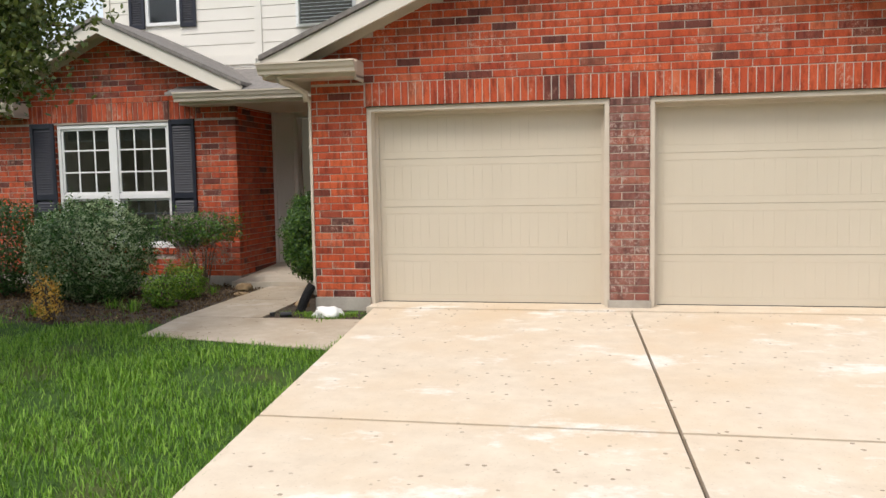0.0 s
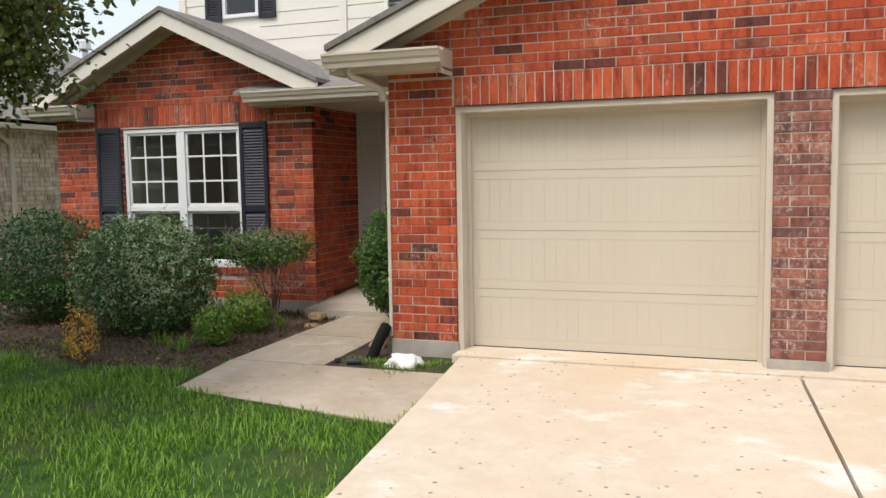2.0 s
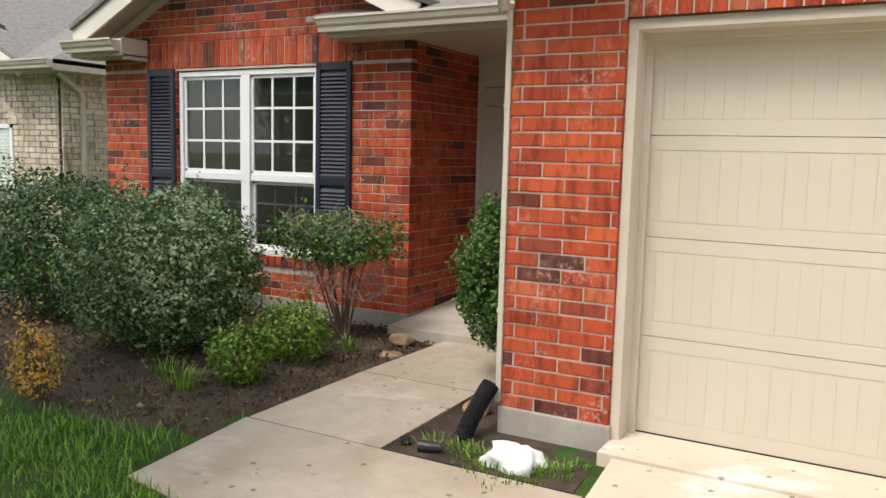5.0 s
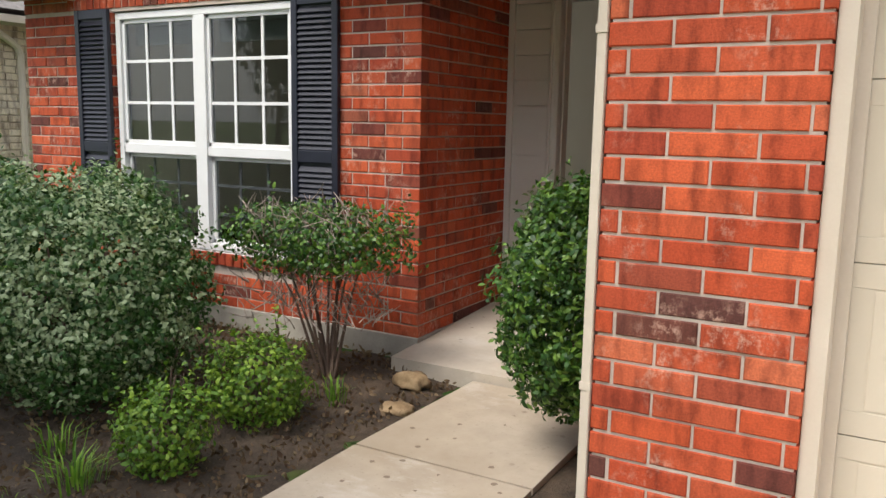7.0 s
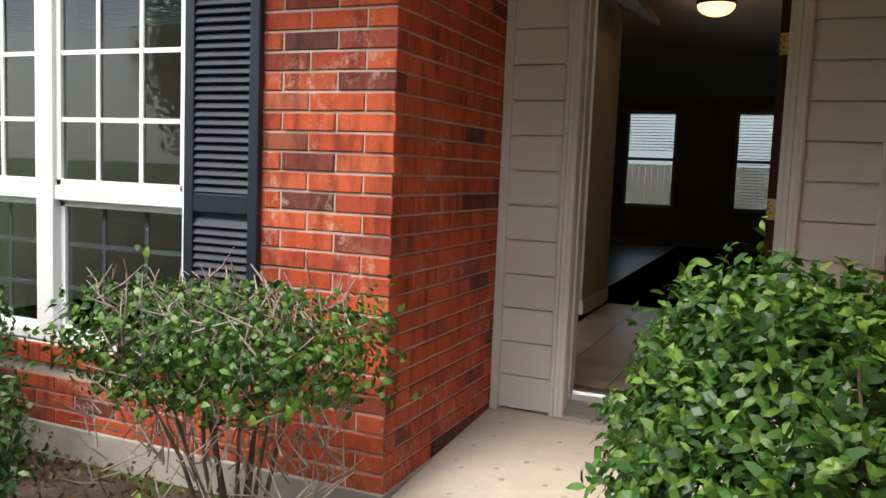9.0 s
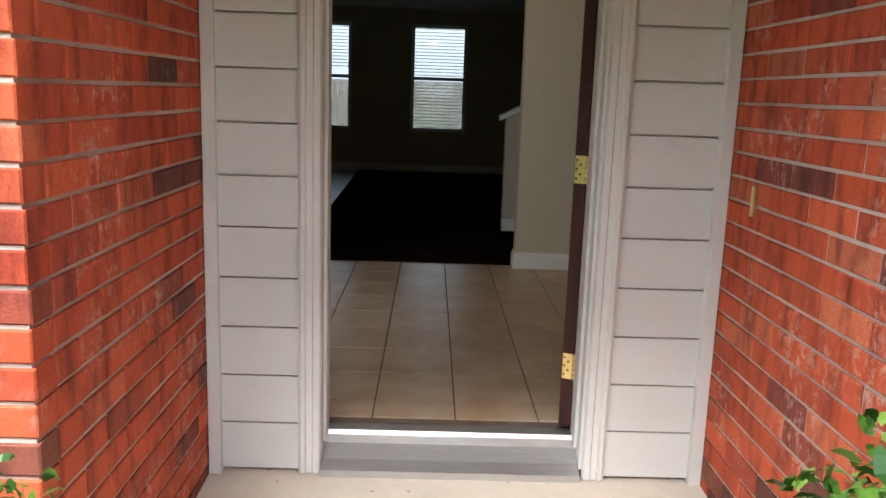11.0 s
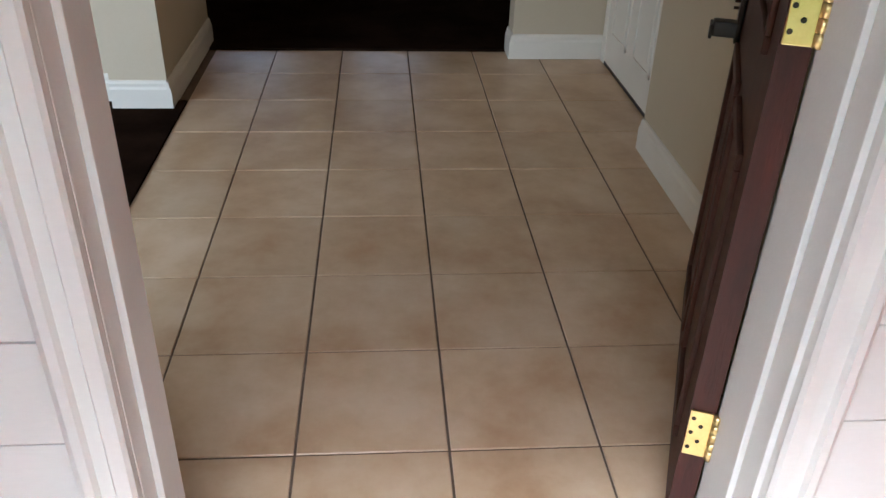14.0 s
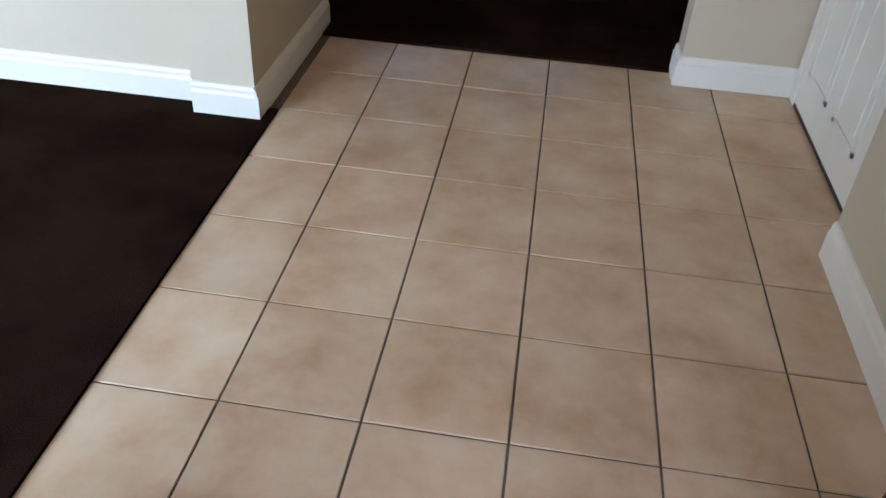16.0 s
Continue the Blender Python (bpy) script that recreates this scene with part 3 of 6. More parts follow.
# rowlock sill of the window
sold, x = [], WIN_X0 - 0.06
while x < WIN_X1 + 0.05:
    sold.append((x, WIN_Z0 - 0.095, 0.069, 0.088))
    x += BRICK_H
lay(wall_front, sold, front_matrix(FRONT_Y + 0.073), BRICK)
rows = []
for a, b in ((HOUSE_L, -5.06), (-2.36, REC_X)):
    rows += course_bricks(a, b, WIN_Z1 + 0.035, WIN_Z1 + 0.27, [], 0.02, 1)
for x, zz, l, h in course_bricks(HOUSE_L, REC_X, WIN_Z1 + 0.285, fr_gable(FR_MID), [], 0.07):
    if zz + h < min(fr_gable(x), fr_gable(x + l)) + 0.03:
        rows.append((x, zz, l, h))
lay(wall_front, rows, front_matrix(FRONT_Y + 0.088), BRICK, BRICK_FIELD, lambda x, z: False)
structure("foundation", boxes((HOUSE_L, REC_X + 0.012, FRONT_Y - 0.018, FRONT_Y + 0.14, -0.3, WALL_B), bevel=0.006), CONCRETE_BASE, "rough grey concrete foundation under the brick", "foundation")

# recess wall of the porch, facing the garage
bm = boxes((REC_X - 0.14, REC_X - 0.008, FRONT_Y + 0.14, DOOR_Y + 0.06, WALL_B, 2.62))
wall_recess = structure("wall_porch", bm, MORTAR, "shaded red brick side wall of the porch recess", "brick wall")
lay(wall_recess, course_bricks(FRONT_Y + 0.098, DOOR_Y, WALL_B, 2.60, [], 0.0, 1), side_matrix(REC_X - 0.088, 1), BRICK)
structure("foundation", boxes((REC_X - 0.1, REC_X + 0.010, FRONT_Y + 0.14, DOOR_Y, -0.3, WALL_B), bevel=0.004), CONCRETE_BASE, "rough grey concrete foundation under the brick", "foundation")
# house end wall
structure("wall_house_end", boxes((HOUSE_L, HOUSE_L + 0.13, FRONT_Y + 0.14, 13.4, -0.3, 2.6)), MORTAR, "brick end wall of the house", "wall")
structure("wall_garage_end", boxes((GAR_END - 0.13, GAR_END, 0.14, 13.4, -0.3, 2.6)), MORTAR, "far end wall of the garage", "wall")

# ---------------- garage doors ----------------
def build_garage_door(x0, x1, name):
    g = thing("garage_door", "closed cream sectional garage door with stamped panels", "garage door", "garage doors", ((x0 + x1) / 2, 0.24, 0.0))
    w = x1 - x0
    ax = -w / 2
    sec_h = (OPEN_TOP - 0.05) / 4
    for k in range(4):
        z0 = 0.012 + k * sec_h
        bm = bmesh.new()
        box(bm, ax + 0.03, -ax - 0.03, -0.0186, 0.02, z0, z0 + sec_h - 0.003)
        # rails and stiles stand proud, with five grooved boards in each stamped panel
        cells = 4
        cw = (w - 0.18) / cells
        pz0, pz1 = z0 + 0.075, z0 + sec_h - 0.075
        box(bm, ax + 0.03, -ax - 0.03, -0.0215, -0.014, z0, pz0, 0.002)
        box(bm, ax + 0.03, -ax - 0.03, -0.0215, -0.014, pz1, z0 + sec_h - 0.003, 0.002)
        stile = ax + 0.03
        for c in range(cells):
            px0, px1 = ax + 0.09 + c * cw + 0.05, ax + 0.09 + (c + 1) * cw - 0.05
            box(bm, stile, px0, -0.0215, -0.014, pz0 + 0.0004, pz1 - 0.0004)
            stile = px1
            bw = (px1 - px0 - 0.014) / 5
            for q in range(5):
                gx = px0 + 0.007 + bw * q
                box(bm, gx + 0.0006, gx + bw - 0.0006, -0.0206, -0.014, pz0 + 0.007, pz1 - 0.007, 0.0009)
        box(bm, stile, -ax - 0.03, -0.0215, -0.014, pz0 + 0.0004, pz1 - 0.0004)
        part("section", bm, GARAGE_PAINT, g)
    part("bottom_seal", boxes((ax + 0.03, -ax - 0.03, -0.024, 0.02, 0.004, 0.014)), BLACK_PLASTIC, g, "black rubber seal")
    return g


for i, (a, b) in enumerate((OPEN1, OPEN2)):
    build_garage_door(a, b, i)
    fr = thing("garage_door_frame", "tan painted wooden frame round the garage door", "door frame", "garage door frames", ((a + b) / 2, 0.1, 0))
    w = (b - a) / 2
    for s in (-1, 1):
        xs = sorted((s * w, s * (w - 0.05)))
        part("jamb", boxes((xs[0], xs[1], -0.075, 0.14, 0.0, OPEN_TOP - 0.055), bevel=0.003), TRIM_TAN, fr)
        xs = sorted((s * (w - 0.0), s * (w - 0.085)))
        part("stop", boxes((xs[0], xs[1], -0.02 + 0.10, 0.115, 0.0, OPEN_TOP - 0.09), bevel=0.002), TRIM_TAN, fr)
    part("head", boxes((-w, w, -0.075, 0.14, OPEN_TOP - 0.055, OPEN_TOP), bevel=0.003), TRIM_TAN, fr)
    part("head_stop", boxes((-w + 0.05, w - 0.05, 0.08, 0.115, OPEN_TOP - 0.09, OPEN_TOP - 0.055), bevel=0.002), TRIM_TAN, fr)
structure("wall_garage_inside", boxes((0.14, GAR_END - 0.13, 0.5, 0.6, -0.1, 2.6)), INTERIOR_WALL, "plain wall closing the garage behind its doors", "wall")
structure("lintel", boxes((OPEN1[0], OPEN1[1], 0.002, 0.13, OPEN_TOP - 0.006, OPEN_TOP + 0.002)), BRONZE, "thin dark steel lintel", "lintel")
structure("lintel", boxes((OPEN2[0], OPEN2[1], 0.002, 0.13, OPEN_TOP - 0.006, OPEN_TOP + 0.002)), BRONZE, "thin dark steel lintel", "lintel")

# ---------------- eaves and roofs ----------------
def prism(bm, poly, y0, y1):
    """A polygon in x-z swept along y."""
    a = [bm.verts.new((x, y0, z)) for x, z in poly]
    b = [bm.verts.new((x, y1, z)) for x, z in poly]
    k = len(poly)
    bm.faces.new(a)
    bm.faces.new(b[::-1])
    for i in range(k):
        bm.faces.new((a[i], a[(i + 1) % k], b[(i + 1) % k], b[i]))


def gable_roof(mid, half, eave, slope, y0, y1, wall_y, rake=0.17, thick=0.05):
    ov = half
    top = eave + slope * half
    for s in (-1, 1):
        bm = bmesh.new()
        prism(bm, [(mid, top + 0.01), (mid + s * ov, eave + 0.01), (mid + s * ov, eave + 0.01 + thick), (mid, top + 0.01 + thick)], y0 - 0.03, y1)
        structure("roof", bm, SHINGLE, "weathered grey asphalt shingle roof slope", "roof")
        bm = bmesh.new()
        d = rake
        prism(bm, [(mid, top), (mid + s * (ov - 0.0), eave), (mid + s * (ov - 0.0) - s * 0.05, eave - d * 0.95), (mid, top - d)], y0, y0 + 0.03)
        structure("rake_board", bm, RAKE_PAINT, "pale painted rake board along the gable", "rake board")
        bm = bmesh.new()
        prism(bm, [(mid, top - 0.03), (mid + s * (ov - 0.05), eave - 0.03), (mid + s * (ov - 0.05), eave - 0.05), (mid, top - 0.05)], y0 + 0.03, wall_y + 0.03)
        structure("soffit", bm, TRIM_EAVE, "tan painted soffit under the gable overhang", "soffit")
        bm = bmesh.new()
        prism(bm, [(mid, top - 0.05), (mid + s * (ov - 0.1), eave - 0.05), (mid + s * (ov - 0.1), eave - 0.05 - 0.09), (mid, top - 0.14)], wall_y - 0.022, wall_y + 0.012)
        structure("frieze", bm, TRIM_EAVE, "tan frieze board under the gable soffit", "trim")


GR_HALF = GAR_MID + 0.42
gable_roof(GAR_MID, GR_HALF, 2.60, GABLE_SLOPE, -0.36, 4.0, 0.0)
gable_roof(FR_MID, 2.06, 2.60, FR_SLOPE, 1.50, 6.0, FRONT_Y)


def eave_return(x0, x1, y0, y1, z0, name_label):
    """A boxed eave with soffit, fascia, and a stepped gutter along its front."""
    bm = bmesh.new()
    box(bm, x0, x1, y0, y1, z0 - 0.015, z0)
    box(bm, x0, x1, y0, y0 + 0.02, z0, z0 + 0.15)
    box(bm, x0, x0 + 0.02, y0 + 0.02, y1, z0, z0 + 0.15)
    box(bm, x1 - 0.02, x1, y0 + 0.02, y1, z0 - 0.05, z0 + 0.16)
    return structure("eave", bm, TRIM_EAVE, name_label, "eave")


GUTTER = [(0.0, 0.0), (-0.075, 0.0), (-0.082, 0.035), (-0.10, 0.055), (-0.115, 0.095), (-0.125, 0.10), (-0.125, 0.118), (-0.113, 0.118), (-0.10, 0.105), (-0.006, 0.105), (0.0, 0.118)]


def gutter(x0, x1, y, z):
    bm = bmesh.new()
    profile_run(bm, [(y + p, z + q) for p, q in GUTTER], x0, x1)
    return structure("gutter", bm, TRIM_TAN, "tan metal gutter along the eave", "gutter")


eave_return(-0.42, 0.60, -0.30, 0.0, 2.435, "tan boxed eave return at the garage corner")
gutter(-0.44, 0.62, -0.30, 2.46)
eave_return(-5.72, -4.95, 1.56, FRONT_Y, 2.36, "tan boxed eave return at the house corner")
gutter(-5.74, -4.97, 1.56, 2.385)
eave_return(-2.42, 0.0, 1.56, DOOR_Y, 2.40, "tan boxed eave and ceiling over the porch")
gutter(-2.46, -0.02, 1.56, 2.425)
bm = bmesh.new()
v = [bm.verts.new(p) for p in ((-2.6, 1.50, 2.555), (-0.1, 1.50, 2.555), (-0.1, DOOR_Y + 0.1, 3.08), (-2.6, DOOR_Y + 0.1, 3.08))]
w2 = [bm.verts.new((p.co.x, p.co.y, p.co.z - 0.04)) for p in v]
bm.faces.new(v)
bm.faces.new(w2[::-1])
for i in range(4):
    bm.faces.new((v[i], w2[i], w2[(i + 1) % 4], v[(i + 1) % 4]))
structure("porch_roof", bm, SHINGLE, "weathered grey shingle roof over the porch", "roof")
# garage eave towards the porch
structure("eave", boxes((-0.42, 0.0, 0.0, 1.6, 2.435, 2.60)), TRIM_EAVE, "tan boxed side eave of the garage", "eave")

# downspout at the garage corner
bm = bmesh.new()
box(bm, -0.034, -0.003, -0.010, 0.05, 0.10, 2.22, 0.006)
ds = thing("downspout", "tan metal downspout on the garage corner", "downspout", at=(0, 0, 0))
part("pipe", bm, TRIM_TAN, ds)
bm = bmesh.new()
tube(bm, [(-0.045, -0.012, 2.20), (-0.06, -0.03, 2.30), (-0.16, -0.14, 2.37), (-0.24, -0.24, 2.40), (-0.25, -0.30, 2.46)], 0.036, 0.036, 8)
part("elbow", bm, TRIM_TAN, ds, "bent tan elbow of the downspout", True)
for z in (0.6, 1.7):
    part("strap", boxes((-0.037, -0.001, -0.013, 0.053, z, z + 0.025)), TRIM_TAN, ds)
hose = thing("drain_hose", "black corrugated plastic drain hose at the downspout foot", "drain hose")
bm = bmesh.new()
pts, rad = [], []
for i in range(56):
    t = i / 55
    pts.append(Vector((-0.05 - 0.06 * t, -0.03 - 0.21 * t, 0.20 - 0.262 * t + 0.02 * math.sin(t * 3))))
rings = []
for i, p in enumerate(pts):
    r = 0.052 if i % 2 else 0.044
    d = (pts[min(i + 1, 55)] - pts[max(i - 1, 0)]).normalized().to_track_quat("Z", "Y")
    rings.append([bm.verts.new(p + d @ Vector((r * math.cos(k * math.pi / 7), r * math.sin(k * math.pi / 7), 0))) for k in range(14)])
for a, b in zip(rings, rings[1:]):
    for k in range(14):
        bm.faces.new((a[k], a[(k + 1) % 14], b[(k + 1) % 14], b[k]))
part("corrugated_tube", bm, BLACK_PLASTIC, hose)

# ---------------- upper storey ----------------
UP_Y = DOOR_Y + 0.02


def lap_wall(name, x0, x1, z0, z1, y, expo, material, label, holes=()):
    """Lapped boards, each an own part."""
    core = structure(name, boxes((x0, x1, y + 0.02, y + 0.12, z0, z1)) if not holes else wall_with_holes(x0, x1, y + 0.02, y + 0.12, z0, z1, holes), material, label, "siding wall")
    z = z0
    while z < z1 - 0.02:
        zt = min(z + expo - 0.008, z1)
        spans = [(x0, x1)]
        for hx0, hx1, hz0, hz1 in holes:
            if zt > hz0 and z < hz1:
                spans = [s for a, b in spans for s in (((a, hx0), (hx1, b)) if a < hx0 and b > hx1 else ((a, b),))]
        for a, b in spans:
            bm = bmesh.new()
            vs = [bm.verts.new(p) for p in ((a, y - 0.006, z), (b, y - 0.006, z), (b, y - 0.001, zt), (a, y - 0.001, zt), (a, y + 0.021, z), (b, y + 0.021, z), (b, y + 0.021, zt), (a, y + 0.021, zt))]
            for f in ((0, 1, 2, 3), (0, 4, 5, 1), (3, 2, 6, 7), (0, 3, 7, 4), (1, 5, 6, 2), (4, 7, 6, 5)):
                bm.faces.new([vs[i] for i in f])
            part("board", bm, material, core)
        z += expo
    return core


def wall_with_holes(x0, x1, y0, y1, z0, z1, holes):
    bm = bmesh.new()
    hs = sorted(holes)
    x = x0
    for hx0, hx1, hz0, hz1 in hs:
        box(bm, x, hx0, y0, y1, z0, z1)
        if hz0 > z0:
            box(bm, hx0, hx1, y0, y1, z0, hz0)
        if hz1 < z1:
            box(bm, hx0, hx1, y0, y1, hz1, z1)
        x = hx1
    box(bm, x, x1, y0, y1, z0, z1)
    return bm


UPWIN = [(-3.79, -3.22, 3.76, 4.9), (-1.36, -0.44, 3.62, 4.9)]
lap_wall("wall_upper", -4.45, 6.7, 2.9, 5.6, UP_Y, 0.178, SIDING, "white painted lap siding of the upper storey", UPWIN)
structure("corner_board", boxes((-2.01, -1.90, UP_Y - 0.03, UP_Y + 0.0, 3.2, 5.6)), SIDING, "white painted vertical trim board", "trim")
structure("corner_board", boxes((-4.50, -4.39, UP_Y - 0.03, UP_Y + 0.1, 2.9, 5.6)), SIDING, "white painted corner board", "trim")
structure("band_board", boxes((-4.39, -2.01, UP_Y - 0.026, UP_Y - 0.004, 3.12, 3.27)), SIDING, "white painted band board above the roof", "trim")
structure("roof_upper", boxes((-4.9, 7.0, UP_Y - 0.4, 13.8, 5.6, 5.7)), SHINGLE, "grey shingle roof of the upper storey", "roof")
structure("wall_upper_end", boxes((-4.45, -4.33, UP_Y + 0.12, 13.4, 2.6, 5.6)), SIDING, "white siding end wall of the upper storey", "wall")
structure("wall_upper_end", boxes((6.58, 6.7, UP_Y + 0.12, 13.4, 2.6, 5.6)), SIDING, "white siding end wall of the upper storey", "wall")

# ---------------- windows and shutters ----------------
def double_window(name, x0, x1, z0, z1, y, mid_z, label):
    """Twin sash window with a mullion and grilles between the panes."""
    w = tagged(new(name), label, "window", kind="structure")
    w.location = ((x0 + x1) / 2, y, z0)
    cx = (x0 + x1) / 2
    X0, X1, Z1, MZ = x0 - cx, x1 - cx, z1 - z0, mid_z - z0
    f = 0.05
    part("window_frame", boxes((X0, X1, -0.02, 0.07, 0, f), (X0, X1, -0.02, 0.07, Z1 - f, Z1), (X0, X0 + f, -0.02, 0.07, f, Z1 - f), (X1 - f, X1, -0.02, 0.07, f, Z1 - f), bevel=0.006), VINYL, w)
    part("window_sill", boxes((X0 - 0.02, X1 + 0.02, -0.04, 0.02, -0.03, 0.0), bevel=0.005), VINYL, w)
    part("mullion", boxes((-0.055, 0.055, -0.022, 0.07, f, Z1 - f), bevel=0.006), VINYL, w)
    for a, b in ((X0 + f, -0.055), (0.055, X1 - f)):
        part("meeting_rail", boxes((a, b, -0.012, 0.05, MZ - 0.035, MZ + 0.035), bevel=0.005), VINYL, w)
        for za, zb, dy in ((f, MZ - 0.035, 0.034), (MZ + 0.035, Z1 - f, 0.012)):
            upper = za > MZ
            sash = part("sash", boxes((a, b, dy - 0.012, dy + 0.03, za, za + 0.03), (a, b, dy - 0.012, dy + 0.03, zb - 0.03, zb), (a, a + 0.03, dy - 0.012, dy + 0.03, za, zb), (b - 0.03, b, dy - 0.012, dy + 0.03, za, zb), bevel=0.003), VINYL, w)
            pane = part("pane", boxes((a + 0.02, b - 0.02, dy + 0.004, dy + 0.009, za + 0.02, zb - 0.02)), GLASS, sash)
            pane.visible_shadow = False
            g = bmesh.new()
            gy0, gy1 = (dy - 0.006, dy + 0.003) if upper else (dy + 0.011, dy + 0.019)
            for k in (1, 2):
                gx = a + (b - a) * k / 3
                box(g, gx - 0.011, gx + 0.011, gy0, gy1, za + 0.03, zb - 0.03)
            rows = 2
            for k in range(1, rows + 1):
                gz = za + (zb - za) * k / (rows + 1)
                box(g, a + 0.03, b - 0.03, gy0 - 0.001, gy1 + 0.001, gz - 0.011, gz + 0.011)
            part("grille", g, VINYL if upper else SCREENED, sash)
    return w


double_window("window_front", WIN_X0, WIN_X1, WIN_Z0, WIN_Z1, FRONT_Y + 0.045, WIN_MID, "white vinyl twin sash window with grid muntins")
# a raised slatted blind behind the upper panes
for a, b in ((WIN_X0 + 0.07, WIN_MIDX - 0.07), (WIN_MIDX + 0.07, WIN_X1 - 0.07)):
    bl = thing("window_blind", "pale raised slat blind bunched at the window head", "blind", "front window blinds")
    part("headrail", boxes((a, b, FRONT_Y + 0.155, FRONT_Y + 0.20, WIN_Z1 - 0.09, WIN_Z1 - 0.04), bevel=0.004), BLIND, bl)
    for k in range(12):
        z = WIN_Z1 - 0.105 - k * 0.011
        part("slat", boxes((a + 0.005, b - 0.005, FRONT_Y + 0.15, FRONT_Y + 0.20, z, z + 0.004)), BLIND, bl)


def simple_window(name, x0, x1, z0, z1, y, label, facing=-1, blinds=0.0, glass=GLASS):
    w = tagged(new(name), label, "window", kind="structure")
    w.location = ((x0 + x1) / 2, y, z0)
    X, Z = (x1 - x0) / 2, z1 - z0
    part("window_frame", boxes((-X, X, -0.04, 0.05, 0, 0.05), (-X, X, -0.04, 0.05, Z - 0.05, Z), (-X, -X + 0.05, -0.04, 0.05, 0.05, Z - 0.05), (X - 0.05, X, -0.04, 0.05, 0.05, Z - 0.05), bevel=0.004), VINYL, w)
    part("meeting_rail", boxes((-X + 0.05, X - 0.05, -0.03, 0.03, Z / 2 - 0.025, Z / 2 + 0.025), bevel=0.003), VINYL, w)
    for za, zb in ((0.05, Z / 2 - 0.025), (Z / 2 + 0.025, Z - 0.05)):
        p = part("pane", boxes((-X + 0.05, X - 0.05, 0.0, 0.005, za, zb)), glass, w)
        p.visible_shadow = False
    if blinds > 0:
        n = int(Z * blinds / 0.05)
        for k in range(n):
            z = Z - 0.06 - k * 0.05
            bm = bmesh.new()
            vs = [bm.verts.new(p) for p in ((-X + 0.03, -0.10 * -facing - 0.02, z), (X - 0.03, -0.10 * -facing - 0.02, z), (X - 0.03, -0.10 * -facing + 0.02, z + 0.012), (-X + 0.03, -0.10 * -facing + 0.02, z + 0.012))]
            lo = [bm.verts.new((v.co.x, v.co.y, v.co.z - 0.003)) for v in vs]
            bm.faces.new(vs)
            bm.faces.new(lo[::-1])
            for i in range(4):
                bm.faces.new((vs[i], lo[i], lo[(i + 1) % 4], vs[(i + 1) % 4]))
            part("blind_slat", bm, BLIND, w)
    return w


def shutter(x0, x1, z0, z1, y, split):
    s = thing("shutter", "black louvred plastic shutter fixed beside the window", "shutter", "window shutters", ((x0 + x1) / 2, y, z0))
    X, Z = (x1 - x0) / 2, z1 - z0
    st = 0.05
    for a in (-X, X - st):
        part("stile", boxes((a, a + st, -0.032, 0.0, 0, Z), bevel=0.006), SHUTTER, s)
    rails = [(0, 0.07), (split - z0 - 0.04, split - z0 + 0.04), (Z - 0.07, Z)]
    for a, b in rails:
        part("rail", boxes((-X + st, X - st, -0.030, 0.0, a, b), bevel=0.005), SHUTTER, s)
    part("backing", boxes((-X + st, X - st, -0.006, 0.0, 0.07, Z - 0.07)), SHUTTER, s)
    bm0 = bmesh.new()
    L = [(-0.026, 0.0), (-0.028, 0.004), (-0.008, 0.036), (-0.004, 0.036), (-0.004, 0.0)]
    profile_run(bm0, L, -X + st, X - st)
    louv = mesh_of(bm0, "louvre")
    louv.materials.append(SHUTTER)
    for a, b in ((rails[0][1], rails[1][0]), (rails[1][1], rails[2][0])):
        z = a + 0.003
        while z < b - 0.034:
            o = new("louvre", louv)
            o.parent = s
            o.location = (0, 0, z)
            z += 0.035
    return s


shutter(-2.765, -2.385, WIN_Z0 + 0.02, WIN_Z1 + 0.03, FRONT_Y - 0.002, 1.19)
shutter(-4.93, -4.55, WIN_Z0 + 0.02, WIN_Z1 + 0.03, FRONT_Y - 0.002, 1.19)

# upper windows
simple_window("window_upper_1", -3.79, -3.22, 3.76, 4.9, UP_Y + 0.02, "small white upper window with grid", -1)
simple_window("window_upper_2", -1.36, -0.44, 3.62, 4.9, UP_Y + 0.02, "white upper window with drawn pale blinds", -1, 1.0)
shutter(-4.06, -3.80, 3.72, 5.0, UP_Y - 0.01, 4.3)
shutter(-3.21, -2.95, 3.72, 5.0, UP_Y - 0.01, 4.3)
structure("room_back_upper", boxes((-4.3, 6.5, UP_Y + 2.5, UP_Y + 2.6, 2.9, 5.55)), INTERIOR_WALL, "plain wall of the upper rooms", "wall")

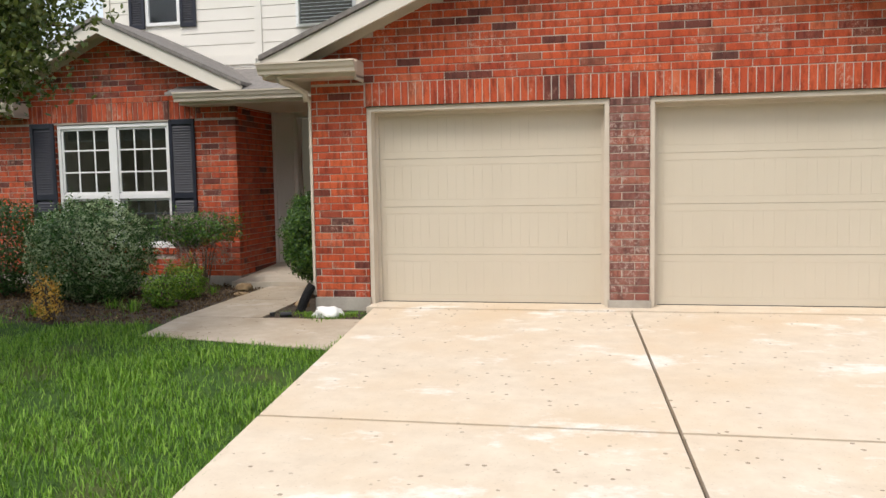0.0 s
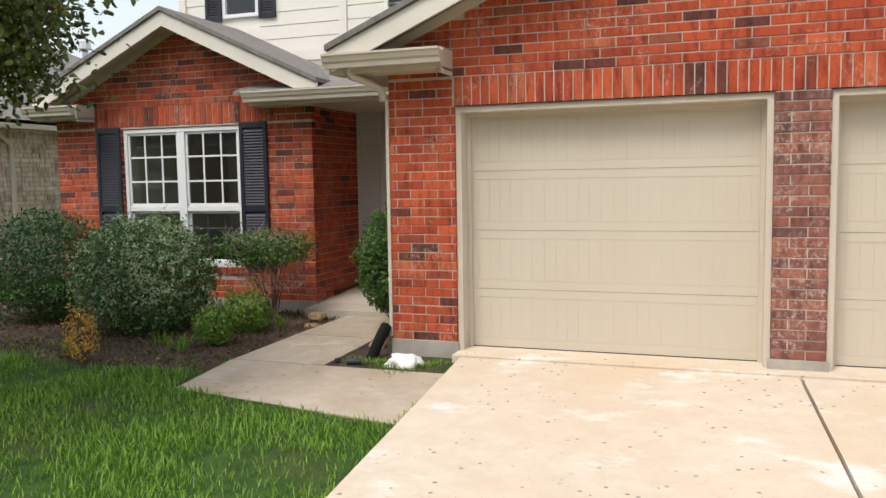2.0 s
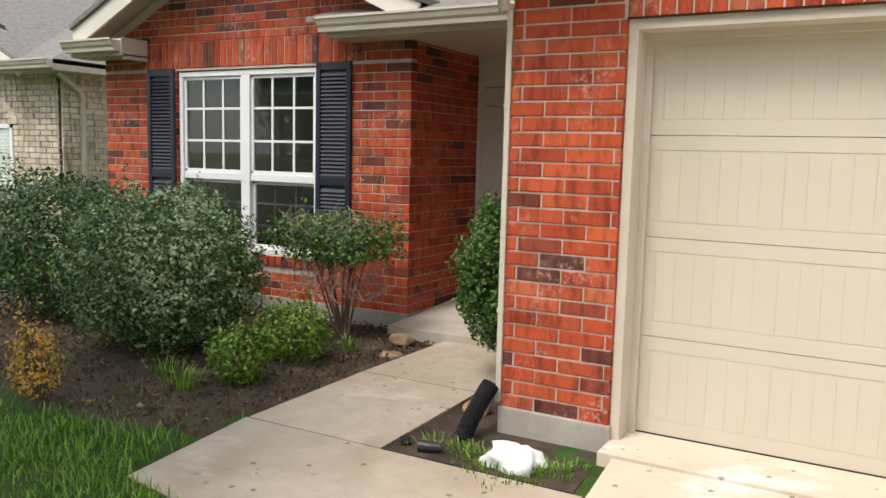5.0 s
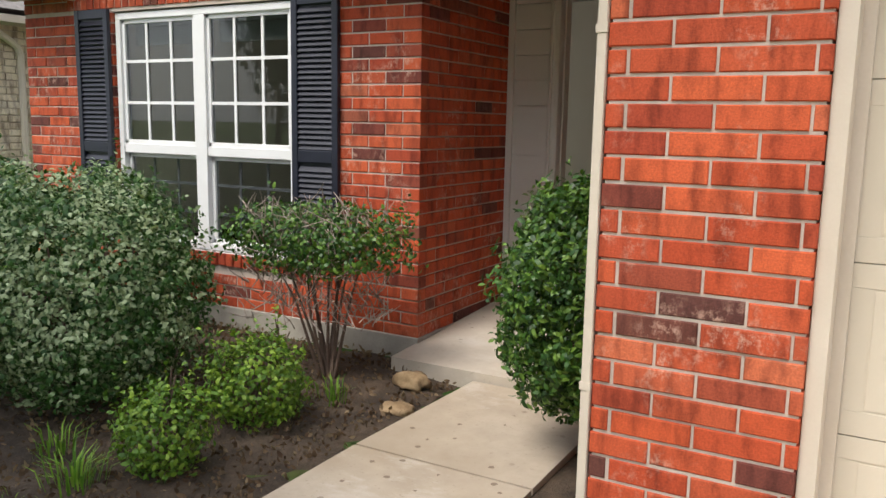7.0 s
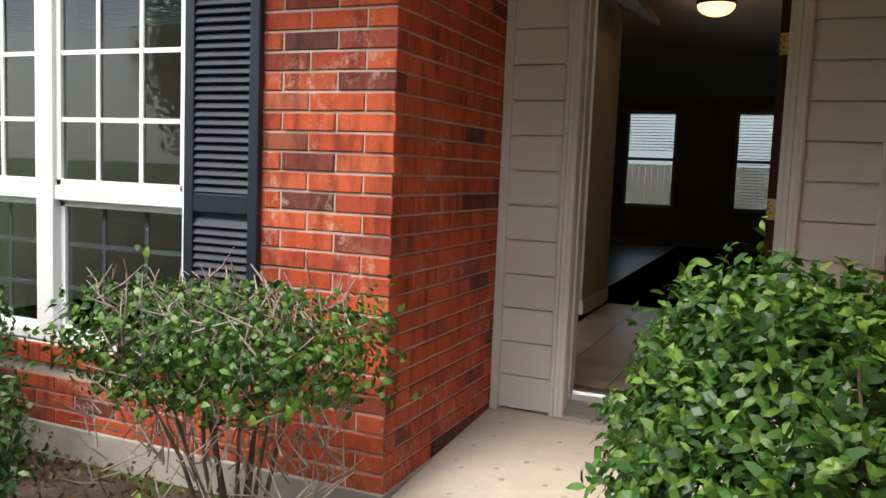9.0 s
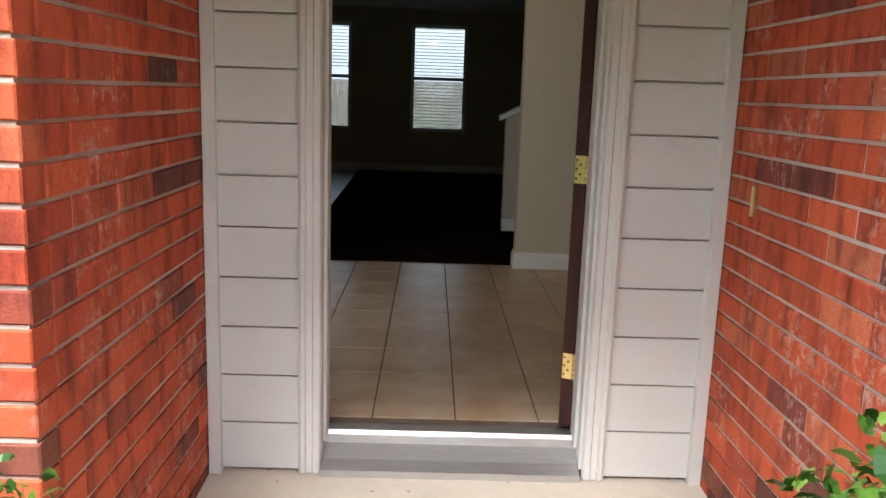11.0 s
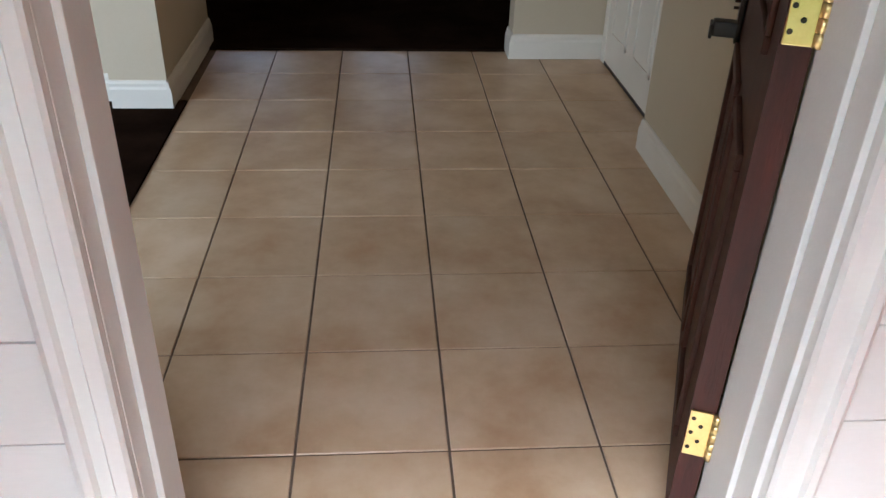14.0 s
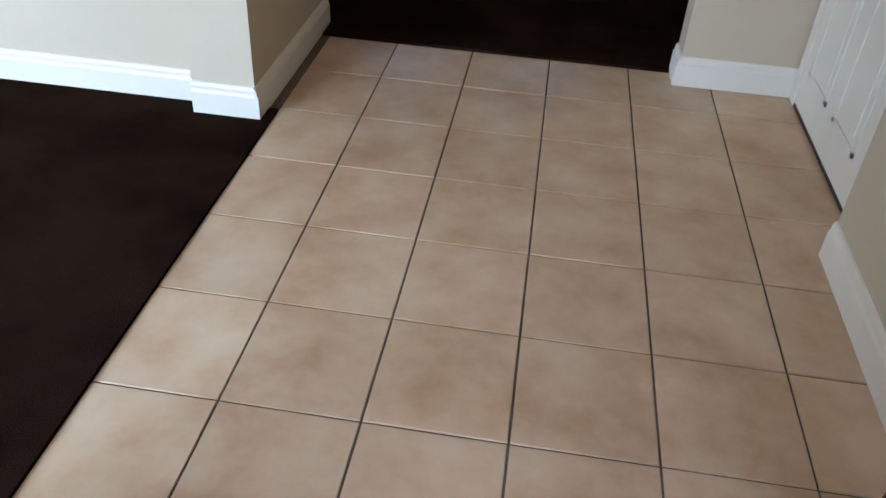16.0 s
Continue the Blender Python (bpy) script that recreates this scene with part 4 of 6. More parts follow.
# ---------------- front door wall ----------------
CAS_L, CAS_R = -1.465, -0.355
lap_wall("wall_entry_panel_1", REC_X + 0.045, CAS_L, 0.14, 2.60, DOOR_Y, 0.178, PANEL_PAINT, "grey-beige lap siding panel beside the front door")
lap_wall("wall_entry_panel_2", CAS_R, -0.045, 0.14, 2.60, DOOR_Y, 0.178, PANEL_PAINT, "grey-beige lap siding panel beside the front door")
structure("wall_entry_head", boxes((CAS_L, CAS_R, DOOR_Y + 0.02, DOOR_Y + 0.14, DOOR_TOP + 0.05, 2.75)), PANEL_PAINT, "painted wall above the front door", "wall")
structure("wall_entry_inside", boxes((-2.2, DOOR_X0 - 0.02, DOOR_Y + 0.125, DOOR_Y + 0.165, FLOOR_Z - 0.1, CEIL_Z), (DOOR_X1 + 0.02, 0.2, DOOR_Y + 0.125, DOOR_Y + 0.20, FLOOR_Z - 0.1, CEIL_Z), (DOOR_X0 - 0.02, DOOR_X1 + 0.02, DOOR_Y + 0.145, DOOR_Y + 0.20, DOOR_TOP + 0.03, CEIL_Z)), INTERIOR_WALL, "beige inside face of the entry wall", "wall")
for x0, x1 in ((REC_X, REC_X + 0.045), (-0.045, 0.0)):
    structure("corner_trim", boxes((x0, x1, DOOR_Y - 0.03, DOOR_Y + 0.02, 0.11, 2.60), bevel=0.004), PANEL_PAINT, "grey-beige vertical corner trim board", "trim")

door_frame = tagged(new("door_frame"), "moulded grey-white painted frame of the front door", "door frame", kind="structure")
CAS = [(0.0, 0.0), (0.0, -0.022), (0.011, -0.030), (0.024, -0.030), (0.029, -0.020), (0.048, -0.018), (0.053, -0.026), (0.074, -0.026), (0.079, -0.018), (0.079, 0.0)]
for sgn, base in ((1, CAS_L), (-1, CAS_R)):
    bm = bmesh.new()
    lo = [bm.verts.new((base + sgn * p, DOOR_Y + q, 0.13)) for p, q in CAS]
    hi = [bm.verts.new((base + sgn * p, DOOR_Y + q, DOOR_TOP + 0.1)) for p, q in CAS]
    bm.faces.new(lo)
    bm.faces.new(hi[::-1])
    for i in range(len(CAS)):
        j = (i + 1) % len(CAS)
        bm.faces.new((lo[i], lo[j], hi[j], hi[i]))
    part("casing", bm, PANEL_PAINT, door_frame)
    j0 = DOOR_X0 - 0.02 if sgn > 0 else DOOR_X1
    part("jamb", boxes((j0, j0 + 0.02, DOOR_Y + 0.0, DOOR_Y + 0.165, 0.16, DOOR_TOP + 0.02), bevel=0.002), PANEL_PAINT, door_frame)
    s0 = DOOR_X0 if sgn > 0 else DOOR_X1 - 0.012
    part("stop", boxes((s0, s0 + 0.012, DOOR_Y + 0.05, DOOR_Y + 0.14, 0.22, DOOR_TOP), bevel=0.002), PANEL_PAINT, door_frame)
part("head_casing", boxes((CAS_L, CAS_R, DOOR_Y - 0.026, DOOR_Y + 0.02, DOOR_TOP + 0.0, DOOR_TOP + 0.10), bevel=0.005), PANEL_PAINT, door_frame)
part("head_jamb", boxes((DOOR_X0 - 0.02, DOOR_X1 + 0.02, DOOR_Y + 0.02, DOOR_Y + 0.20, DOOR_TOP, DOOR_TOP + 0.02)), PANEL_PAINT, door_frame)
bm = bmesh.new()
profile_run(bm, [(DOOR_Y - 0.035, 0.12), (DOOR_Y - 0.035, 0.150), (DOOR_Y + 0.02, 0.17), (DOOR_Y + 0.085, 0.205), (DOOR_Y + 0.09, 0.235), (DOOR_Y + 0.10, 0.25), (DOOR_Y + 0.14, 0.25), (DOOR_Y + 0.16, 0.235), (DOOR_Y + 0.20, 0.235), (DOOR_Y + 0.20, 0.135)], DOOR_X0, DOOR_X1)
structure("threshold", bm, STEEL, "ribbed aluminium threshold under the front door", "threshold")

# open front door leaf, hinged beside the garage
door = tagged(new("front_door"), "dark brown wooden front door standing open into the hall", "door", kind="structure")
door.location = (DOOR_X1 - 0.014, DOOR_Y + 0.145, 0.265)
door.rotation_euler = (0, 0, radians(-21))
DH, DW, DT = DOOR_TOP - 0.285, 0.86, 0.045
leaf = part("leaf", boxes((-DT + 0.002, 0.0, 0.003, DW, 0.0, DH), bevel=0.003), DOOR_WOOD, door, "dark stained wooden leaf")
part("hinge_edge", boxes((-DT + 0.002, 0.0, -0.001, 0.003, 0.0, DH)), DOOR_EDGE, leaf, "scuffed red-brown hinge edge")
for z0, z1 in ((0.12, 0.72), (0.88, 1.86)):
    for y0, y1 in ((0.11, 0.40), (0.47, 0.76)):
        m = 0.028
        part("moulding", boxes((-DT - 0.008, -DT + 0.004, y0, y1, z0, z0 + m), (-DT - 0.008, -DT + 0.004, y0, y1, z1 - m, z1), (-DT - 0.008, -DT + 0.004, y0, y0 + m, z0 + m, z1 - m), (-DT - 0.008, -DT + 0.004, y1 - m, y1, z0 + m, z1 - m), bevel=0.004), DOOR_WOOD, leaf)
for z in (0.19, 0.93, 1.70):
    h = part("hinge", boxes((-DT + 0.004, -0.002, -0.006, -0.002, z, z + 0.10), bevel=0.0015), BRASS, door, "brass butt hinge with screws")
    bm = bmesh.new()
    for q in range(5):
        tube(bm, [(0.004, -0.008, z + 0.02 * q + 0.0006), (0.004, -0.008, z + 0.02 * q + 0.0192)], 0.0075, 0.0075, 10)
    part("knuckle", bm, BRASS, h, "", True)
    bm = bmesh.new()
    for q, (sx, sz) in enumerate(((-0.034, 0.018), (-0.02, 0.034), (-0.034, 0.052), (-0.02, 0.068), (-0.034, 0.084))):
        tube(bm, [(sx, -0.0062, z + sz), (sx, -0.0078, z + sz)], 0.0042, 0.0036, 8)
    part("screw_pattern", bm, BRONZE, h)
bm = boxes((-DT - 0.012, -DT + 0.002, 0.775, 0.825, 0.71, 0.90), bevel=0.005)
escutcheon = part("escutcheon", bm, BRONZE, door, "tall dark bronze lock plate")
bm = boxes((-DT - 0.062, -DT - 0.004, 0.775, 0.815, 0.722, 0.757), bevel=0.006)
box(bm, -DT - 0.068, -DT - 0.060, 0.770, 0.820, 0.718, 0.750, 0.003)
part("lever", bm, BLACK_PLASTIC, escutcheon, "square black lever")
bm = bmesh.new()
for sz in (0.785, 0.800):
    tube(bm, [(-DT - 0.010, 0.80, sz), (-DT - 0.024, 0.80, sz)], 0.0035, 0.0035, 8)
part("screw_pair", bm, BRONZE, escutcheon)
bm = bmesh.new()
tube(bm, [(-DT - 0.010, 0.80, 0.865), (-DT - 0.032, 0.80, 0.865)], 0.016, 0.014, 14)
tube(bm, [(-DT - 0.032, 0.80, 0.865), (-DT - 0.044, 0.80, 0.865), (-DT - 0.052, 0.80, 0.865)], 0.024, 0.015, 16)
part("turn_knob", bm, BRONZE, escutcheon, "round turn knob", True)

# doorbell on the garage side brick
bell = thing("doorbell", "small brass doorbell button on the brick", "doorbell")
part("plate", boxes((-0.012, 0.0, 2.84, 2.865, 1.15, 1.245), bevel=0.003), BRASS, bell)

# ---------------- interior ----------------
HALL_R, FAR_Y = -0.045, 13.2
HALL_Y = 5.04                   # end of the wall beside the open door
CARPET_Y = 6.25
LEFT_X = -1.835
structure("floor_slab", boxes((HOUSE_L + 0.13, 4.0, DOOR_Y + 0.2, FAR_Y + 0.1, FLOOR_Z - 0.35, FLOOR_Z - 0.004)), GROUT, "brown grouted floor base of the hall", "floor")
structure("floor_base_room", boxes((HOUSE_L + 0.13, REC_X - 0.14, FRONT_Y + 0.14, DOOR_Y + 0.2, FLOOR_Z - 0.35, FLOOR_Z - 0.012)), GROUT, "floor base of the front room", "floor")
structure("carpet_front_room", boxes((HOUSE_L + 0.13, LEFT_X, DOOR_Y + 0.2, 5.53, FLOOR_Z - 0.011, FLOOR_Z + 0.008), (HOUSE_L + 0.13, REC_X - 0.14, FRONT_Y + 0.14, DOOR_Y + 0.2, FLOOR_Z - 0.011, FLOOR_Z + 0.008)), CARPET, "dark brown cut-pile carpet of the front room", "carpet")
bm = bmesh.new()
slab(bm, [(-1.95, CARPET_Y), (3.9, CARPET_Y), (3.9, FAR_Y), (-2.15, FAR_Y), (-2.05, 7.0)], FLOOR_Z - 0.011, FLOOR_Z + 0.008)
structure("carpet_far_room", bm, CARPET, "dark brown cut-pile carpet of the far room", "carpet")
bm = bmesh.new()
slab(bm, [(HOUSE_L + 0.13, 5.7), (-1.95, 5.7), (-2.05, 7.0), (-2.15, FAR_Y), (HOUSE_L + 0.13, FAR_Y)], FLOOR_Z - 0.011, FLOOR_Z - 0.002)
structure("floor_dining", bm, PALE_FLOOR, "pale glossy floor of the dining corner", "floor")
structure("ceiling", boxes((HOUSE_L + 0.13, 4.0, DOOR_Y + 0.2, FAR_Y + 0.1, CEIL_Z, CEIL_Z + 0.1), (HOUSE_L + 0.13, REC_X - 0.14, FRONT_Y + 0.14, DOOR_Y + 0.2, CEIL_Z, CEIL_Z + 0.1)), CEILING_PAINT, "plain off-white ceiling", "ceiling")
structure("wall_hall_right", boxes((HALL_R, HALL_R + 0.11, DOOR_Y + 0.2, HALL_Y, FLOOR_Z, CEIL_Z)), INTERIOR_WALL, "beige painted wall beside the open door", "wall")
structure("wall_hall_closet", boxes((0.075, 0.18, HALL_Y, 5.26, FLOOR_Z, CEIL_Z), (0.075, 0.18, 6.06, 6.13, FLOOR_Z, CEIL_Z), (0.075, 0.18, 5.26, 6.06, 2.33, CEIL_Z)), INTERIOR_WALL, "beige painted wall round the hall door", "wall")
structure("wall_hall_end", boxes((-0.385, 0.30, 6.13, 6.27, FLOOR_Z, CEIL_Z)), INTERIOR_WALL, "beige painted short wall at the hall end", "wall")
structure("wall_hall_left", boxes((-2.11, -1.885, 5.45, 6.38, FLOOR_Z, CEIL_Z)), INTERIOR_WALL, "beige painted wall end between hall and front room", "wall")
structure("wall_front_room", boxes((HOUSE_L + 0.13, -2.11, 5.53, 5.66, FLOOR_Z, CEIL_Z)), INTERIOR_WALL, "beige painted back wall of the front room", "wall")
structure("wall_front_room_side", boxes((REC_X - 0.24, REC_X - 0.145, FRONT_Y + 0.14, DOOR_Y + 0.12, FLOOR_Z, CEIL_Z)), INTERIOR_WALL, "beige inner side wall of the front room", "wall")
structure("wall_room_end", boxes((HOUSE_L + 0.132, HOUSE_L + 0.16, FRONT_Y + 0.14, FAR_Y, FLOOR_Z, CEIL_Z)), INTERIOR_WALL, "beige painted end wall", "wall")
structure("wall_room_front_inside", wall_with_holes(HOUSE_L + 0.16, REC_X - 0.24, FRONT_Y + 0.142, FRONT_Y + 0.17, FLOOR_Z, CEIL_Z, [(WIN_X0, WIN_X1, WIN_Z0, WIN_Z1)]), INTERIOR_WALL, "beige inside face of the front wall", "wall")
structure("wall_right_far", boxes((3.9, 4.0, 5.0, FAR_Y, FLOOR_Z, CEIL_Z)), INTERIOR_WALL, "beige painted side wall of the far room", "wall")
structure("wall_closet_back", boxes((0.30, 3.9, 6.13, 6.27, FLOOR_Z, CEIL_Z)), INTERIOR_WALL, "beige painted wall behind the garage", "wall")
BW = [(-3.13, -2.28, 0.90, 2.52), (-1.36, -0.50, 0.90, 2.52)]
structure("wall_rear", wall_with_holes(HOUSE_L + 0.13, 4.0, FAR_Y, FAR_Y + 0.14, FLOOR_Z - 0.3, CEIL_Z, BW), INTERIOR_WALL, "beige painted rear wall with two windows", "wall")
simple_window("window_rear_1", *BW[0], FAR_Y + 0.05, "white rear window with half-raised blinds", 1, 0.42)
simple_window("window_rear_2", *BW[1], FAR_Y + 0.05, "white rear window with lowered slat blinds", 1, 1.0)


def baseboard(x0, x1, y0, y1, facing):
    """Baseboard with a stepped top; facing names the side that shows."""
    bm = bmesh.new()
    prof = [(0.0, 0.0), (-0.016, 0.0), (-0.016, 0.085), (-0.011, 0.095), (-0.011, 0.108), (-0.006, 0.118), (0.0, 0.12)]
    z = FLOOR_Z + 0.002
    if facing == "-y":
        profile_run(bm, [(y0 + p, z + q) for p, q in prof], x0, x1)
    elif facing == "-x":
        profile_run(bm, [(x0 + p, z + q) for p, q in prof], y0, y1, "y")
    elif facing == "+y":
        profile_run(bm, [(y0 - p, z + q) for p, q in prof], x0, x1)
    else:
        profile_run(bm, [(x0 - p, z + q) for p, q in prof], y0, y1, "y")
    return structure("baseboard", bm, BASE_PAINT, "cream painted wooden baseboard along the wall", "baseboard")


baseboard(HALL_R, HALL_R, DOOR_Y + 0.2, HALL_Y, "-x")
baseboard(HALL_R, 0.075, HALL_Y, HALL_Y + 0.001, "+y")
baseboard(-0.385, 0.075, 6.13, 6.13, "-y")
baseboard(-0.385, -0.385, 6.114, 6.27, "-x")
baseboard(-2.11, -1.885, 5.45, 5.45, "-y")
baseboard(-1.885, -1.885, 5.434, 6.38, "+x")
baseboard(HOUSE_L + 0.16, -2.11, 5.53, 5.53, "-y")
baseboard(HOUSE_L + 0.16, 3.9, FAR_Y, FAR_Y, "-y")

# white panelled hall door in the side wall
hd = tagged(new("door_hall"), "closed white six-panel door in the hall wall", "door", kind="structure")
hd.location = (0.058, 5.66, FLOOR_Z + 0.02)
leaf2 = part("leaf", boxes((0.0, 0.04, -0.385, 0.385, 0.0, 2.02), bevel=0.003), BASE_PAINT, hd)
for z0, z1 in ((0.14, 0.72), (0.86, 1.50), (1.62, 1.88)):
    for y0, y1 in ((-0.31, -0.05), (0.05, 0.31)):
        part("panel", boxes((-0.006, 0.004, y0, y1, z0, z0 + 0.02), (-0.006, 0.004, y0, y1, z1 - 0.02, z1), (-0.006, 0.004, y0, y0 + 0.02, z0, z1), (-0.006, 0.004, y1 - 0.02, y1, z0, z1), (-0.004, 0.004, y0 + 0.05, y1 - 0.05, z0 + 0.05, z1 - 0.05), bevel=0.002), BASE_PAINT, leaf2)
bm = bmesh.new()
tube(bm, [(0.0, 0.34, 0.93), (-0.012, 0.34, 0.93)], 0.030, 0.026, 14)
tube(bm, [(-0.012, 0.34, 0.93), (-0.04, 0.34, 0.93)], 0.010, 0.012, 10)
tube(bm, [(-0.04, 0.34, 0.93), (-0.055, 0.34, 0.93), (-0.068, 0.34, 0.93)], 0.026, 0.018, 14)
part("door_knob", bm, BRONZE, hd, "dark bronze round knob", True)
# black strip filling the gap under the leaf, in place of its shade
part("door_gap_shade", boxes((0.002, 0.04, -0.385, 0.385, -0.018, -0.002)), BLACK_PLASTIC, hd)
for y0, y1 in ((5.185, 5.27), (6.05, 6.112)):
    structure("door_casing", boxes((0.055, 0.076, y0, y1, FLOOR_Z + 0.002, 2.34), bevel=0.004), BASE_PAINT, "cream painted casing of the hall door", "trim")

# half wall by the stairs in the far room
bm = bmesh.new()
prism(bm, [(-0.345, FLOOR_Z), (1.6, FLOOR_Z), (1.6, 2.30), (-0.345, 1.30)], 7.75, 7.88)
structure("stair_half_wall", bm, INTERIOR_WALL, "beige half wall with a rising top beside the stairs", "wall")
bm = bmesh.new()
prism(bm, [(-0.40, 1.272), (1.6, 2.302), (1.6, 2.345), (-0.40, 1.315)], 7.71, 7.92)
structure("half_wall_cap", bm, BASE_PAINT, "cream painted rising cap on the half wall", "trim")
baseboard(-0.345, 1.6, 7.75, 7.75, "-y")

# flush ceiling lamp in the hall
lamp = thing("ceiling_lamp", "lit frosted dome lamp with a dark collar on the ceiling", "ceiling lamp", at=(-1.05, 5.8, CEIL_Z))
bm = bmesh.new()
tube(bm, [(0, 0, 0), (0, 0, -0.03)], 0.15, 0.15, 24)
part("collar", bm, BRONZE, lamp, "dark bronze collar")
bm = bmesh.new()
prev = None
for k in range(7):
    a = k / 6 * math.pi / 2
    r, z = 0.14 * math.cos(a) + 0.002, -0.03 - 0.085 * math.sin(a)
    ring = [bm.verts.new((r * math.cos(q * math.pi / 12), r * math.sin(q * math.pi / 12), z)) for q in range(24)]
    if prev:
        for q in range(24):
            bm.faces.new((prev[q], prev[(q + 1) % 24], ring[(q + 1) % 24], ring[q]))
    prev = ring
part("dome", bm, LAMP_GLOW, lamp, "glowing amber glass dome", True)

# rear yard fence seen through the rear windows
for k in range(46):
    f = thing("fence_board", "weathered grey upright fence board", "fence board", "rear yard fence", (-6.0 + k * 0.15, 19.0, -0.07))
    part("board", boxes((0, 0.14, 0, 0.02, 0, 1.8)), FENCE_WOOD, f)

# ---------------- plants ----------------
def leaf_mesh(name, pos, out, size, ratio, rng, material, droop=0.0, spread=0.9):
    """Many small folded leaves in one mesh: pos and out are (n, 3), size is (n,)."""
    n = len(pos)
    up = out / (np.linalg.norm(out, axis=1)[:, None] + 1e-9) + rng.normal(0, spread * 0.6, (n, 3))
    up /= np.linalg.norm(up, axis=1)[:, None] + 1e-9
    d = np.cross(up, rng.normal(0, 1, (n, 3)))
    d /= np.linalg.norm(d, axis=1)[:, None] + 1e-9
    side = np.cross(d, up)
    d = d + out * 0.35
    d[:, 2] -= droop
    d /= np.linalg.norm(d, axis=1)[:, None] + 1e-9
    L, W = size[:, None], (size * ratio)[:, None]
    ring = [pos]
    for at, half, lift in ((0.30, 0.46, 0.16), (0.68, 0.36, 0.10)):
        ring.append(pos + d * L * at + side * W * half + up * W * lift)
    ring.append(pos + d * L - up * L * 0.14)
    for at, half, lift in ((0.68, 0.36, 0.10), (0.30, 0.46, 0.16)):
        ring.append(pos + d * L * at - side * W * half + up * W * lift)
    verts = np.stack(ring, 1).reshape(-1, 3)
    idx = np.arange(n)[:, None] * 6
    tris = np.array([[0, 1, 5], [1, 2, 5], [5, 2, 4], [2, 3, 4]])
    faces = (idx[:, :, None] + tris[None]).reshape(-1, 3)
    me = bpy.data.meshes.new(name)
    me.from_pydata(verts.tolist(), [], faces.tolist())
    me.materials.append(material)
    return me


def lumps(dirs, seed, amp, freq):
    shift = Vector((seed * 3.7, seed, 0))
    return np.array([1 + amp * noise.noise(Vector(d) * freq + shift) + 0.75 * amp * noise.noise(Vector(d) * freq * 2.9 + shift) for d in dirs])


def crown_points(n, c, r, rng, seed, amp=0.16, freq=2.6, fill=0.35, power=2.0, floor=-1.0):
    """Points in an uneven shell round a centre, with the outward way at each."""
    d = rng.normal(0, 1, (n, 3))
    d /= np.linalg.norm(d, axis=1)[:, None]
    d = d[d[:, 2] > floor]
    boxy = 1.0 / (np.sum(np.abs(d) ** power, axis=1) ** (1.0 / power))
    rad = lumps(d, seed, amp, freq) * (1 - fill * rng.random(len(d)) ** 1.6) * boxy
    pos = np.array(c) + d * np.array(r) * rad[:, None]
    return pos, d


def shrub(name, label, base, centre, radii, n, size, ratio, material, seed, category="shrub", power=2.3, amp=0.16, stems=7, bare=0.0, group="", fill=0.35, sprigs=0):
    rng = np.random.default_rng(seed)
    rnd = random.Random(seed)
    s = thing(name, label, category, group, base)
    b = np.array(base)
    pos, out = crown_points(n, np.array(centre) - b, radii, rng, seed, amp, 2.6, fill, power)
    keep = pos[:, 2] > 0.02
    pos, out = pos[keep], out[keep]
    if sprigs:
        extra_p, extra_d = [], []
        for _ in range(sprigs):
            i = rng.integers(len(pos))
            if out[i, 2] < 0.1:
                continue
            way = out[i] * 0.6 + np.array([0, 0, 0.8])
            for k in range(9):
                extra_p.append(pos[i] + way * 0.014 * k + rng.normal(0, 0.006, 3))
                extra_d.append(way)
        pos = np.concatenate([pos, np.array(extra_p)])
        out = np.concatenate([out, np.array(extra_d)])
    me = leaf_mesh("foliage", pos, out * 0.8 + np.array([0, 0, 0.25]), size * rng.uniform(0.65, 1.25, len(pos)), ratio, rng, material)
    o = new("foliage", me)
    o.parent = s
    tagged(o, kind="stuff")
    bm = bmesh.new()
    c = np.array(centre) - b
    for k in range(stems):
        a = rnd.uniform(0, 6.28)
        q = rnd.uniform(0.25, 0.8)
        end = Vector((c[0] + radii[0] * q * math.cos(a), c[1] + radii[1] * q * math.sin(a), c[2] + radii[2] * rnd.uniform(-0.2, 0.7)))
        st = Vector((rnd.uniform(-0.04, 0.04), rnd.uniform(-0.04, 0.04), -0.03))
        mid = st.lerp(end, 0.5) + Vector((rnd.uniform(-0.05, 0.05), rnd.uniform(-0.05, 0.05), 0.05))
        tube(bm, [st, st.lerp(mid, 0.6), mid, end], 0.012, 0.004, 6)
        for _ in range(3):
            e2 = end.lerp(mid, rnd.uniform(0, 0.6))
            tube(bm, [e2, e2 + Vector((rnd.uniform(-0.2, 0.2) * radii[0], rnd.uniform(-0.2, 0.2) * radii[1], rnd.uniform(0.05, 0.2)))], 0.006, 0.003, 5)
    part("branchwork", bm, BARK, s)
    if bare > 0:
        bm = bmesh.new()
        for _ in range(int(bare)):
            a, q = rnd.uniform(0, 6.28), math.sqrt(rnd.random()) * 0.85
            p = Vector((c[0] + radii[0] * q * math.cos(a), c[1] + radii[1] * q * math.sin(a), c[2] + radii[2] * rnd.uniform(-2.6, 0.8)))
            w = Vector((rnd.uniform(-1, 1), rnd.uniform(-1, 1), rnd.uniform(0.2, 1.4))).normalized() * rnd.uniform(0.08, 0.20)
            tube(bm, [p, p + w * 0.5 + Vector((rnd.uniform(-0.02, 0.02), rnd.uniform(-0.02, 0.02), 0)), p + w], 0.0042, 0.0018, 4, False)
        part("dry_brushwood", bm, TWIG, s, "bare grey dry twigs")
    return s


